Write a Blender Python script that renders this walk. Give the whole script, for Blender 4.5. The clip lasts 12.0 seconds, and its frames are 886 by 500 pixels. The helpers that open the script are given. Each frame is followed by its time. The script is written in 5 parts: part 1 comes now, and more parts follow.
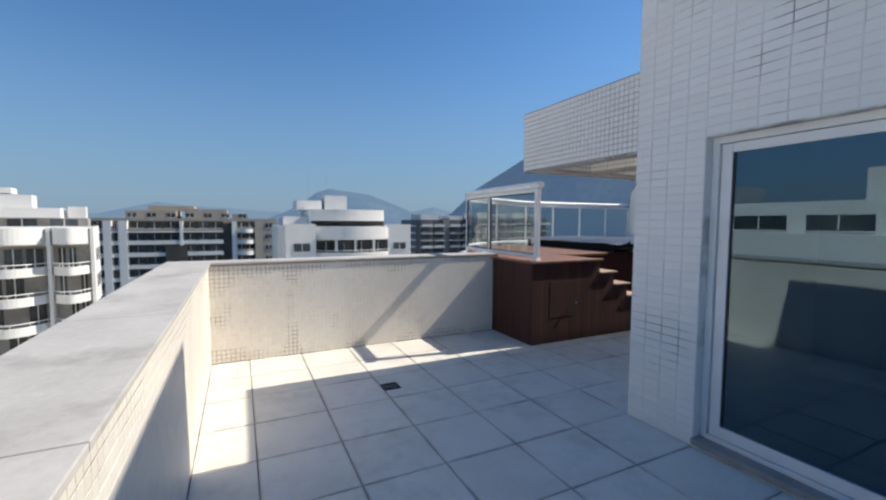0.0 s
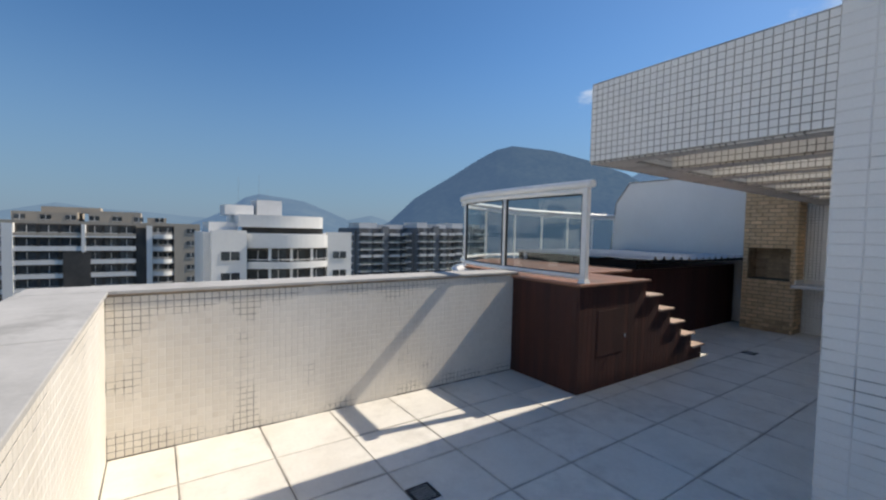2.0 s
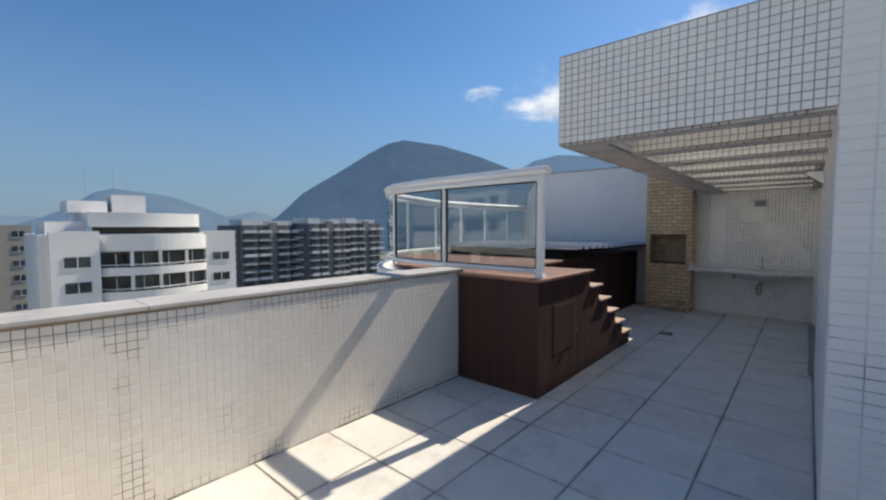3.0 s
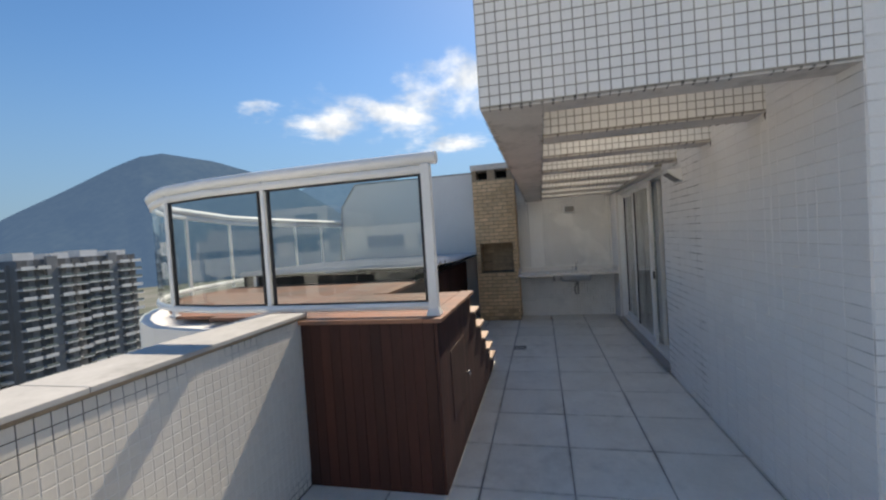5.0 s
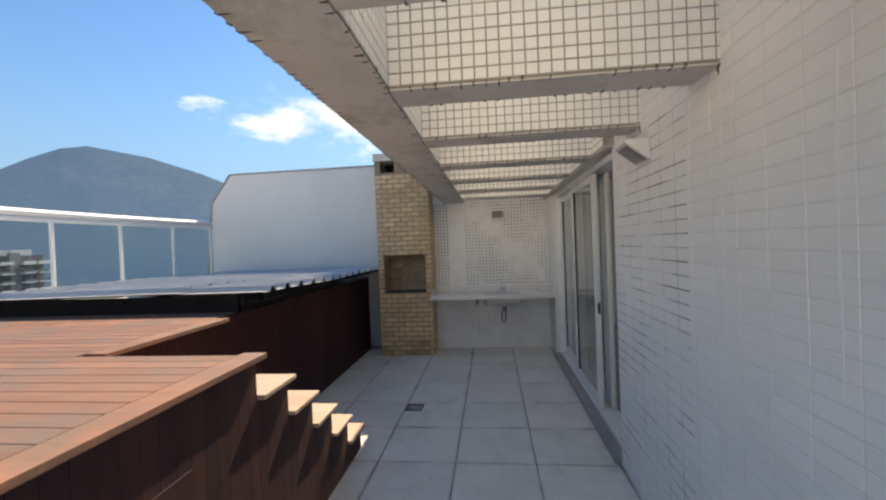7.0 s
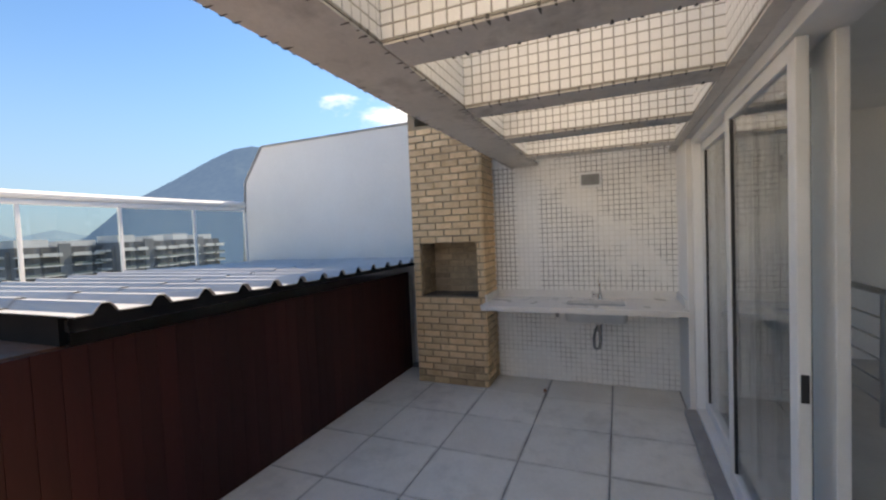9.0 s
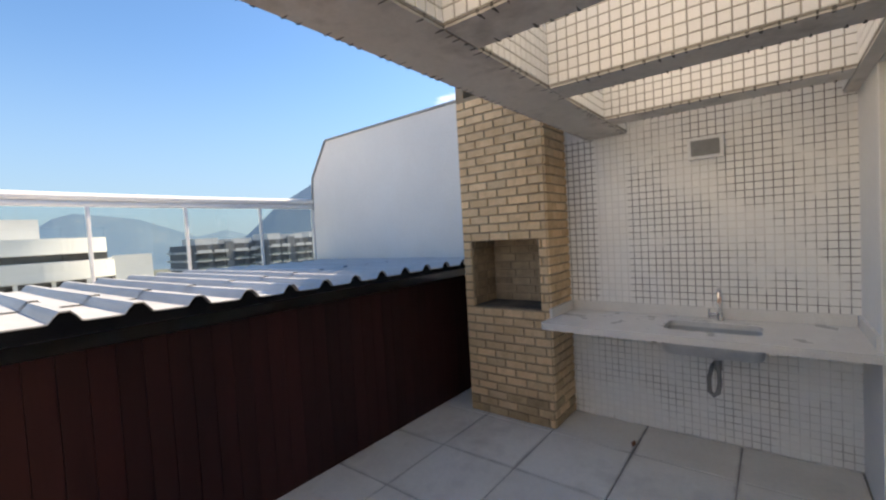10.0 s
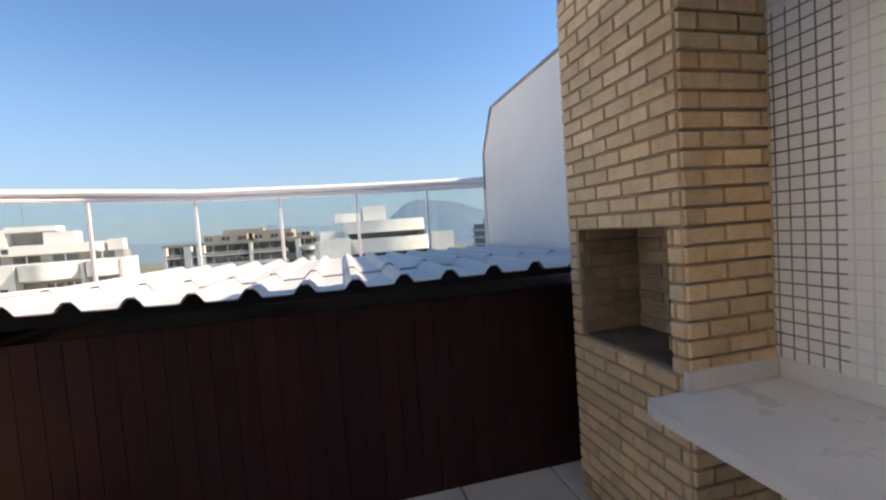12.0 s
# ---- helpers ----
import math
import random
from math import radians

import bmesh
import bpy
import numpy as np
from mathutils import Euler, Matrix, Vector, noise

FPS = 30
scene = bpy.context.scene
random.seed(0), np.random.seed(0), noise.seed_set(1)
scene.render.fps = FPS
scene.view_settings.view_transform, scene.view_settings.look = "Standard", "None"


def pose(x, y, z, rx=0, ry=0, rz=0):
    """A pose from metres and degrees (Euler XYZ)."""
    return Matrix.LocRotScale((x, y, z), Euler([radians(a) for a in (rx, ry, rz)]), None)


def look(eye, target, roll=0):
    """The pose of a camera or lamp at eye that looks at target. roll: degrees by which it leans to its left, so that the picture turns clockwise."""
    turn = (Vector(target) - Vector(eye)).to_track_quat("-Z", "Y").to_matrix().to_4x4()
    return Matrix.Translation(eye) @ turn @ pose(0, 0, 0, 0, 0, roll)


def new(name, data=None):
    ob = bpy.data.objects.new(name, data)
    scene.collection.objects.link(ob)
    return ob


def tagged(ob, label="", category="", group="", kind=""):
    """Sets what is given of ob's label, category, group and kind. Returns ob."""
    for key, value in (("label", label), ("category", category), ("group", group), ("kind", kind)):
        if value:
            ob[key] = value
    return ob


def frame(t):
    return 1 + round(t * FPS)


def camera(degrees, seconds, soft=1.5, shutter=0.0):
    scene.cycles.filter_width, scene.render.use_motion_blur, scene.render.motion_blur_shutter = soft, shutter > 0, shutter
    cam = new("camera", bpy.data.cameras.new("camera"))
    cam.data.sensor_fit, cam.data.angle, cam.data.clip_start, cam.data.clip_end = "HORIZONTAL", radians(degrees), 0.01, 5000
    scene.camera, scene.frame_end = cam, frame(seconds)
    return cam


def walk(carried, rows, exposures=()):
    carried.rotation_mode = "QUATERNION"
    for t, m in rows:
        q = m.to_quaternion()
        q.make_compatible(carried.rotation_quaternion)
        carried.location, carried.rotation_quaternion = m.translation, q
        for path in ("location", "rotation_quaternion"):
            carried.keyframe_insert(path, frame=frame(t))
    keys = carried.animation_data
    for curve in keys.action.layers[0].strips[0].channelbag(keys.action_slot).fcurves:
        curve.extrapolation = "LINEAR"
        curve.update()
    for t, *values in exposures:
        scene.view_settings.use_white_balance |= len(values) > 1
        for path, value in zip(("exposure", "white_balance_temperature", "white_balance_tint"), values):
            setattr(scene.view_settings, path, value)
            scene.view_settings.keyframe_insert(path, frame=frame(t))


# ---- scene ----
cam = camera(93.3, 12.0, soft=2.25)
PATH = [
    (0, (0.291, 0.119, 1.7), (1.164, 1.913, 1.565), 0.3),
    (0.5, (0.276, 0.57, 1.678), (1.05, 2.411, 1.572), 1.0),
    (1, (0.331, 1.036, 1.712), (1.09, 2.885, 1.62), 1.7),
    (1.5, (0.273, 1.507, 1.694), (1.196, 3.28, 1.614), 1.8),
    (2, (0.253, 1.942, 1.673), (1.386, 3.588, 1.587), 1.3),
    (2.5, (0.241, 2.39, 1.676), (1.567, 3.883, 1.572), 0.8),
    (3, (0.286, 2.754, 1.663), (1.791, 4.068, 1.554), -0.1),
    (5, (1.27, 3.985, 1.67), (3.216, 4.444, 1.615), -3.7),
    (5.5, (1.673, 4.048, 1.663), (3.645, 4.38, 1.631), -3.7),
    (6, (2.12, 3.967, 1.664), (4.104, 4.219, 1.64), -3.1),
    (6.5, (2.677, 3.732, 1.656), (4.666, 3.945, 1.636), -2.4),
    (8.5, (4.842, 3.258, 1.638), (6.765, 3.803, 1.559), -1.9),
    (9, (5.343, 3.179, 1.62), (7.185, 3.952, 1.538), -2.5),
    (9.5, (5.856, 3.154, 1.614), (7.579, 4.166, 1.526), -2.7),
    (10, (6.368, 3.072, 1.597), (7.937, 4.309, 1.519), -3.3),
    (10.5, (6.829, 3.015, 1.621), (8.208, 4.461, 1.538), -3.9),
    (11, (7.319, 3.007, 1.596), (8.467, 4.643, 1.524), -3.6),
    (11.5, (7.77, 3.025, 1.59), (8.62, 4.833, 1.501), -3.9),
    (12, (8.178, 3.141, 1.571), (8.648, 5.082, 1.47), -4.1),
]
walk(cam, [(t, look(eye, target, roll)) for t, eye, target, roll in PATH], [(0, 0.46, 6350, 10), (1.5, 0.3, 6400, 10), (3, 0.4, 6500, 10), (5, 0.6, 6900, 10), (6.5, 0.95, 7350, 10), (8.5, 1.38, 7550, 14), (10.5, 1.43, 7700, 15), (12, 1.3, 7600, 17)])

# ---- world, sun ----
SUN = Vector((1.03, -0.144, 1.0)).normalized()
world = bpy.data.worlds.new("sky")
scene.world = world
world.use_nodes = True
wn, wl = world.node_tree.nodes, world.node_tree.links
wn.clear()
sky = wn.new("ShaderNodeTexSky")
sky.sky_type, sky.sun_disc = "NISHITA", False
sky.sun_elevation, sky.sun_rotation = math.asin(SUN.z), math.atan2(SUN.x, SUN.y)
sky.altitude, sky.air_density, sky.dust_density, sky.ozone_density = 30, 1.0, 0.25, 3.8
back, out = wn.new("ShaderNodeBackground"), wn.new("ShaderNodeOutputWorld")
back.inputs["Strength"].default_value = 0.093
# a bank of broken cumulus low over the far hills, and thin wisps beside it
coord = wn.new("ShaderNodeTexCoord")


def cloud_bank(az, el, spread, flat, detail, low, high, seed):
    d = (math.sin(radians(az)) * math.cos(radians(el)), math.cos(radians(az)) * math.cos(radians(el)), math.sin(radians(el)))
    sub = wn.new("ShaderNodeVectorMath")
    sub.operation = "SUBTRACT"
    wl.new(coord.outputs["Generated"], sub.inputs[0])
    sub.inputs[1].default_value = d
    squash = wn.new("ShaderNodeVectorMath")
    squash.operation = "MULTIPLY"
    wl.new(sub.outputs[0], squash.inputs[0])
    squash.inputs[1].default_value = (1, 1, flat)
    length = wn.new("ShaderNodeVectorMath")
    length.operation = "LENGTH"
    wl.new(squash.outputs[0], length.inputs[0])
    fall = wn.new("ShaderNodeMapRange")
    fall.inputs["From Min"].default_value, fall.inputs["From Max"].default_value = 0.0, spread
    fall.inputs["To Min"].default_value, fall.inputs["To Max"].default_value = 0.34, -0.34
    wl.new(length.outputs["Value"], fall.inputs["Value"])
    shift = wn.new("ShaderNodeVectorMath")
    shift.operation = "ADD"
    wl.new(squash.outputs[0], shift.inputs[0])
    shift.inputs[1].default_value = (seed, seed * 0.7, seed * 1.3)
    n = wn.new("ShaderNodeTexNoise")
    n.inputs["Scale"].default_value, n.inputs["Detail"].default_value, n.inputs["Roughness"].default_value = detail, 9, 0.58
    wl.new(shift.outputs[0], n.inputs["Vector"])
    add = wn.new("ShaderNodeMath")
    add.operation = "ADD"
    wl.new(n.outputs["Fac"], add.inputs[0])
    wl.new(fall.outputs[0], add.inputs[1])
    edge = wn.new("ShaderNodeMapRange")
    edge.interpolation_type = "SMOOTHSTEP"
    edge.inputs["From Min"].default_value, edge.inputs["From Max"].default_value = low, high
    wl.new(add.outputs[0], edge.inputs["Value"])
    return edge.outputs[0]


def mixed(a, b, fac):
    m = wn.new("ShaderNodeMix")
    m.data_type = "RGBA"
    wl.new(fac, m.inputs["Factor"])
    wl.new(a, m.inputs[6])
    if isinstance(b, tuple):
        m.inputs[7].default_value = b
    else:
        wl.new(b, m.inputs[7])
    return m.outputs[2]


tint = wn.new("ShaderNodeHueSaturation")
tint.inputs["Saturation"].default_value = 1.18
wl.new(sky.outputs["Color"], tint.inputs["Color"])
colour = tint.outputs["Color"]
# pale haze low over the horizon, all round
high, low_air = wn.new("ShaderNodeSeparateXYZ"), wn.new("ShaderNodeMapRange")
wl.new(coord.outputs["Generated"], high.inputs[0])
low_air.interpolation_type = "SMOOTHSTEP"
low_air.inputs["From Min"].default_value, low_air.inputs["From Max"].default_value = -0.05, 0.42
low_air.inputs["To Min"].default_value, low_air.inputs["To Max"].default_value = 0.9, 0.0
wl.new(high.outputs["Z"], low_air.inputs["Value"])
colour = mixed(colour, (1.38, 2.25, 3.4, 1), low_air.outputs[0])
puff = wn.new("ShaderNodeTexNoise")
puff.inputs["Scale"].default_value, puff.inputs["Detail"].default_value = 17.0, 6
wl.new(coord.outputs["Generated"], puff.inputs["Vector"])
shade = wn.new("ShaderNodeMapRange")
shade.inputs["From Min"].default_value, shade.inputs["From Max"].default_value = 0.38, 0.62
wl.new(puff.outputs["Fac"], shade.inputs["Value"])
vapour = wn.new("ShaderNodeRGB")
vapour.outputs[0].default_value = (4.6, 5.2, 6.1, 1)
CLOUD = mixed(vapour.outputs[0], (8.0, 8.2, 8.4, 1), shade.outputs[0])
for bank in ((72, 16.6, 0.34, 2.6, 9.0, 0.46, 0.86, 3.1), (81, 20.0, 0.24, 1.7, 10.0, 0.46, 0.86, 6.3), (62, 15.4, 0.20, 3.2, 11.0, 0.48, 0.90, 9.4), (80, 12.6, 0.16, 3.5, 11.0, 0.48, 0.85, 7.7), (54, 17.0, 0.11, 2.6, 14.0, 0.52, 0.92, 5.2)):
    colour = mixed(colour, CLOUD, cloud_bank(*bank))
wl.new(colour, back.inputs["Color"])
wl.new(back.outputs[0], out.inputs[0])

sun = new("sun", bpy.data.lights.new("sun", "SUN"))
sun.data.energy, sun.data.angle, sun.data.color = 4.1, radians(0.55), (1.0, 0.90, 0.75)
sun.matrix_world = look(SUN * 60, (0, 0, 0))


# ---- materials ----
def nodes_of(name):
    m = bpy.data.materials.new(name)
    m.use_nodes = True
    return m, m.node_tree.nodes, m.node_tree.links, m.node_tree.nodes["Principled BSDF"]


def surface(name, a, b, big=1.5, fine=60.0, rough=0.7, bump=0.15, metal=0.0, stretch=(1, 1, 1), vary=0.0, island=False, grain=0.18, low=0.35, high=0.7, coat=0.0, dist=0.004):
    """Two tones blended by a broad noise, a fine grain on top, a fine relief, and a shift from piece to piece."""
    m, n, l, p = nodes_of(name)
    tc = n.new("ShaderNodeTexCoord")
    mp = n.new("ShaderNodeMapping")
    mp.inputs["Scale"].default_value = stretch
    l.new(tc.outputs["Object"], mp.inputs["Vector"])
    if vary:
        if island:
            rnd = n.new("ShaderNodeNewGeometry").outputs["Random Per Island"]
        else:
            rnd = n.new("ShaderNodeObjectInfo").outputs["Random"]
    if vary and not island:
        off = n.new("ShaderNodeVectorMath")
        off.operation = "SCALE"
        off.inputs[0].default_value = (13.1, 7.7, 9.3)
        l.new(rnd, off.inputs["Scale"])
        sh = n.new("ShaderNodeVectorMath")
        sh.operation = "ADD"
        l.new(mp.outputs[0], sh.inputs[0])
        l.new(off.outputs[0], sh.inputs[1])
        vec = sh.outputs[0]
    else:
        rnd, vec = (rnd if vary else None), mp.outputs[0]
    broad = n.new("ShaderNodeTexNoise")
    broad.inputs["Scale"].default_value, broad.inputs["Detail"].default_value, broad.inputs["Roughness"].default_value = big, 6, 0.62
    l.new(vec, broad.inputs["Vector"])
    ramp = n.new("ShaderNodeMapRange")
    ramp.inputs["From Min"].default_value, ramp.inputs["From Max"].default_value = low, high
    l.new(broad.outputs["Fac"], ramp.inputs["Value"])
    mix = n.new("ShaderNodeMix")
    mix.data_type = "RGBA"
    l.new(ramp.outputs[0], mix.inputs["Factor"])
    mix.inputs[6].default_value, mix.inputs[7].default_value = (*a, 1), (*b, 1)
    small = n.new("ShaderNodeTexNoise")
    small.inputs["Scale"].default_value, small.inputs["Detail"].default_value = fine, 4
    l.new(vec, small.inputs["Vector"])
    tone = n.new("ShaderNodeMapRange")
    tone.inputs["To Min"].default_value, tone.inputs["To Max"].default_value = 1 - grain, 1 + grain
    l.new(small.outputs["Fac"], tone.inputs["Value"])
    last = tone.outputs[0]
    if rnd is not None:
        r = n.new("ShaderNodeMapRange")
        r.inputs["To Min"].default_value, r.inputs["To Max"].default_value = 1 - vary, 1 + vary
        l.new(rnd, r.inputs["Value"])
        mul = n.new("ShaderNodeMath")
        mul.operation = "MULTIPLY"
        l.new(last, mul.inputs[0])
        l.new(r.outputs[0], mul.inputs[1])
        last = mul.outputs[0]
    sc = n.new("ShaderNodeVectorMath")
    sc.operation = "SCALE"
    l.new(mix.outputs[2], sc.inputs[0])
    l.new(last, sc.inputs["Scale"])
    l.new(sc.outputs[0], p.inputs["Base Color"])
    p.inputs["Roughness"].default_value, p.inputs["Metallic"].default_value = rough, metal
    p.inputs["Coat Weight"].default_value = coat
    rr = n.new("ShaderNodeMapRange")
    rr.inputs["To Min"].default_value, rr.inputs["To Max"].default_value = max(0.03, rough - 0.12), min(1, rough + 0.12)
    l.new(broad.outputs["Fac"], rr.inputs["Value"])
    l.new(rr.outputs[0], p.inputs["Roughness"])
    bp = n.new("ShaderNodeBump")
    bp.inputs["Strength"].default_value, bp.inputs["Distance"].default_value = bump, dist
    l.new(small.outputs["Fac"], bp.inputs["Height"])
    l.new(bp.outputs[0], p.inputs["Normal"])
    return m


def pane_glass(name, tint, gloss=0.05, rough=0.0, mirror=(1, 1, 1)):
    """A thin pane: tinted see-through, with a mirror that grows towards grazing angles."""
    m, n, l, p = nodes_of(name)
    n.remove(p)
    see, shine, face, mx = n.new("ShaderNodeBsdfTransparent"), n.new("ShaderNodeBsdfGlossy"), n.new("ShaderNodeLayerWeight"), n.new("ShaderNodeMixShader")
    see.inputs["Color"].default_value = (*tint, 1)
    shine.inputs["Roughness"].default_value = rough
    shine.inputs["Color"].default_value = (*mirror, 1)
    face.inputs["Blend"].default_value = 0.5
    power, mad = n.new("ShaderNodeMath"), n.new("ShaderNodeMath")
    power.operation, mad.operation = "POWER", "MULTIPLY_ADD"
    power.inputs[1].default_value = 4.0
    mad.inputs[1].default_value, mad.inputs[2].default_value = 1 - gloss, gloss
    l.new(face.outputs["Facing"], power.inputs[0])
    l.new(power.outputs[0], mad.inputs[0])
    l.new(mad.outputs[0], mx.inputs[0])
    l.new(see.outputs[0], mx.inputs[1])
    l.new(shine.outputs[0], mx.inputs[2])
    l.new(mx.outputs[0], n["Material Output"].inputs["Surface"])
    return m


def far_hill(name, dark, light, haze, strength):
    """Wooded slope seen through kilometres of bright air: haze added as a little glow."""
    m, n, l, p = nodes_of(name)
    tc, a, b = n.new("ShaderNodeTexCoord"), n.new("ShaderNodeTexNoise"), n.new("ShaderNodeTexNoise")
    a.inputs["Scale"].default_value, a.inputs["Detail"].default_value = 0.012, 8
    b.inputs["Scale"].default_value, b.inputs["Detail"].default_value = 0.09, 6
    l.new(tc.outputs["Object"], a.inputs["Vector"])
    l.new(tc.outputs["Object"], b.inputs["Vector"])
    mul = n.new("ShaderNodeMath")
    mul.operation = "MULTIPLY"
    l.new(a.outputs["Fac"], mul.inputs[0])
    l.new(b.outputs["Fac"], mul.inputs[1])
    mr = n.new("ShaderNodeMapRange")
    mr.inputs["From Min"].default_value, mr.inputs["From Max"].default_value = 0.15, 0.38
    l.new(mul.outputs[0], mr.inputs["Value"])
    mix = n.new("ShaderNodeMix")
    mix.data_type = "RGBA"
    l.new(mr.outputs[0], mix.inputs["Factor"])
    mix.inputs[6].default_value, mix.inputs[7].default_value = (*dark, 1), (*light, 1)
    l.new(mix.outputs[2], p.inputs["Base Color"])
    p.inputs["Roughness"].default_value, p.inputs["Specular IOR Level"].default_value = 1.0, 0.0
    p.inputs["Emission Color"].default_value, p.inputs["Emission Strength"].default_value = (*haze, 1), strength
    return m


MOSAIC = surface("white_mosaic_tile", (0.81, 0.795, 0.76), (0.85, 0.835, 0.80), 0.9, 90, 0.38, 0.08, vary=0.025, island=True, grain=0.05)
MOSAIC_PIECE = surface("white_mosaic_piece", (0.82, 0.805, 0.77), (0.84, 0.825, 0.79), 0.9, 90, 0.38, 0.08, vary=0.025, grain=0.05)
CORRIDOR_GROUT = surface("corridor_grout", (0.76, 0.745, 0.71), (0.20, 0.19, 0.175), 2.6, 120, 0.95, 0.2, grain=0.08, low=0.44, high=0.60, stretch=(0.7, 1, 2.0))
GROUT_DARK = surface("dirty_grout", (0.17, 0.155, 0.135), (0.32, 0.30, 0.265), 3.0, 120, 0.95, 0.2, grain=0.2)
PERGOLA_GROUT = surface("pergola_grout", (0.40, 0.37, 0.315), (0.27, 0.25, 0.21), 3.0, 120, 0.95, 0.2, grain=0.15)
GROUT_SOFT = surface("softly_soiled_grout", (0.77, 0.755, 0.72), (0.42, 0.40, 0.37), 2.2, 120, 0.95, 0.2, grain=0.08, low=0.46, high=0.62)
PARAPET_TILE = surface("weathered_parapet_tile", (0.785, 0.745, 0.675), (0.69, 0.64, 0.56), 1.4, 90, 0.42, 0.08, vary=0.03, island=True, grain=0.06, stretch=(1, 1, 0.3))
PARAPET_PIECE = surface("weathered_parapet_piece", (0.78, 0.74, 0.67), (0.70, 0.65, 0.57), 1.4, 90, 0.42, 0.08, vary=0.03, grain=0.06)
GROUT_PATCHY = surface("patchy_grout", (0.74, 0.715, 0.66), (0.20, 0.185, 0.165), 2.6, 120, 0.95, 0.2, grain=0.14, low=0.40, high=0.52)
GROUT_PALE = surface("pale_grout", (0.76, 0.745, 0.71), (0.22, 0.21, 0.195), 1.5, 120, 0.95, 0.2, grain=0.08, low=0.52, high=0.66)

def parapet_grout(name, runs=()):
    """Pale grout, black with mildew in a band under the coping, at the floor and in loose patches."""
    m = surface(name, (0.80, 0.77, 0.71), (0.70, 0.67, 0.61), 1.3, 120, 0.95, 0.2, grain=0.08)
    n, l = m.node_tree.nodes, m.node_tree.links
    p = n["Principled BSDF"]
    base = p.inputs["Base Color"].links[0].from_socket
    tc, sep, noi = n.new("ShaderNodeTexCoord"), n.new("ShaderNodeSeparateXYZ"), n.new("ShaderNodeTexNoise")
    l.new(tc.outputs["Object"], sep.inputs[0])
    l.new(tc.outputs["Object"], noi.inputs["Vector"])
    noi.inputs["Scale"].default_value, noi.inputs["Detail"].default_value = 2.4, 5
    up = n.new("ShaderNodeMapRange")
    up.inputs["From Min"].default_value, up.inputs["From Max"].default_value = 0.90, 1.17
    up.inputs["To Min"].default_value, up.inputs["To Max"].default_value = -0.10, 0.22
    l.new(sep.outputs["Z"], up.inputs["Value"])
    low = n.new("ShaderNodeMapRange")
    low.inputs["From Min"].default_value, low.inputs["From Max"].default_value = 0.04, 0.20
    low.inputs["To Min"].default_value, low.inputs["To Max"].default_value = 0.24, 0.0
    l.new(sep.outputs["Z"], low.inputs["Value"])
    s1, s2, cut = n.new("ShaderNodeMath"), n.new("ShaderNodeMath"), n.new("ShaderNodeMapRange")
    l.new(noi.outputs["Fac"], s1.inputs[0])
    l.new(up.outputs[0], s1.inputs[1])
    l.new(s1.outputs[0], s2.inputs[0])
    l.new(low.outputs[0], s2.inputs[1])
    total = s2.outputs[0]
    for centre, half, gain in runs:
        off, dist, fall, plus = n.new("ShaderNodeMath"), n.new("ShaderNodeMath"), n.new("ShaderNodeMapRange"), n.new("ShaderNodeMath")
        off.operation, dist.operation = "SUBTRACT", "ABSOLUTE"
        off.inputs[1].default_value = centre
        l.new(sep.outputs["X"], off.inputs[0])
        l.new(off.outputs[0], dist.inputs[0])
        fall.inputs["From Min"].default_value, fall.inputs["From Max"].default_value = half * 0.4, half
        fall.inputs["To Min"].default_value, fall.inputs["To Max"].default_value = gain, 0.0
        l.new(dist.outputs[0], fall.inputs["Value"])
        l.new(total, plus.inputs[0])
        l.new(fall.outputs[0], plus.inputs[1])
        total = plus.outputs[0]
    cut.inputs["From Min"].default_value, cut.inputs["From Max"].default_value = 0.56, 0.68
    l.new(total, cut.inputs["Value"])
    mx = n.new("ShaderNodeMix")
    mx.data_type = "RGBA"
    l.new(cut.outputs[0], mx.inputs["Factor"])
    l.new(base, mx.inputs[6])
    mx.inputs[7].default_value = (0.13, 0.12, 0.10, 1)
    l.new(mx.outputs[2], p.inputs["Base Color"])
    return m


GROUT_MILDEW = parapet_grout("mildewed_grout")
GROUT_NORTH = parapet_grout("mildewed_north_grout", ((0.0, 0.24, 0.21), (0.86, 0.15, 0.32)))
GROUT_PALE_PLAIN = surface("fresh_pale_grout", (0.74, 0.725, 0.69), (0.66, 0.64, 0.60), 1.7, 120, 0.95, 0.2, grain=0.08)
WALL_TILE = surface("white_wall_tile", (0.77, 0.76, 0.735), (0.82, 0.81, 0.785), 1.1, 80, 0.45, 0.1, vary=0.02, island=True, grain=0.05)
WALL_PIECE = surface("white_wall_tile_piece", (0.785, 0.775, 0.75), (0.81, 0.80, 0.775), 1.1, 80, 0.45, 0.1, vary=0.02, grain=0.05)
CONCRETE = surface("painted_concrete", (0.68, 0.64, 0.585), (0.56, 0.53, 0.48), 1.6, 50, 0.85, 0.25, grain=0.1)
COPING = surface("weathered_coping", (0.55, 0.53, 0.50), (0.43, 0.415, 0.39), 2.2, 40, 0.8, 0.3, grain=0.1)
FLOOR_TILE = surface("stone_floor_tile", (0.78, 0.745, 0.675), (0.64, 0.60, 0.53), 2.2, 38, 0.6, 0.15, vary=0.04, grain=0.08, low=0.42, high=0.85)


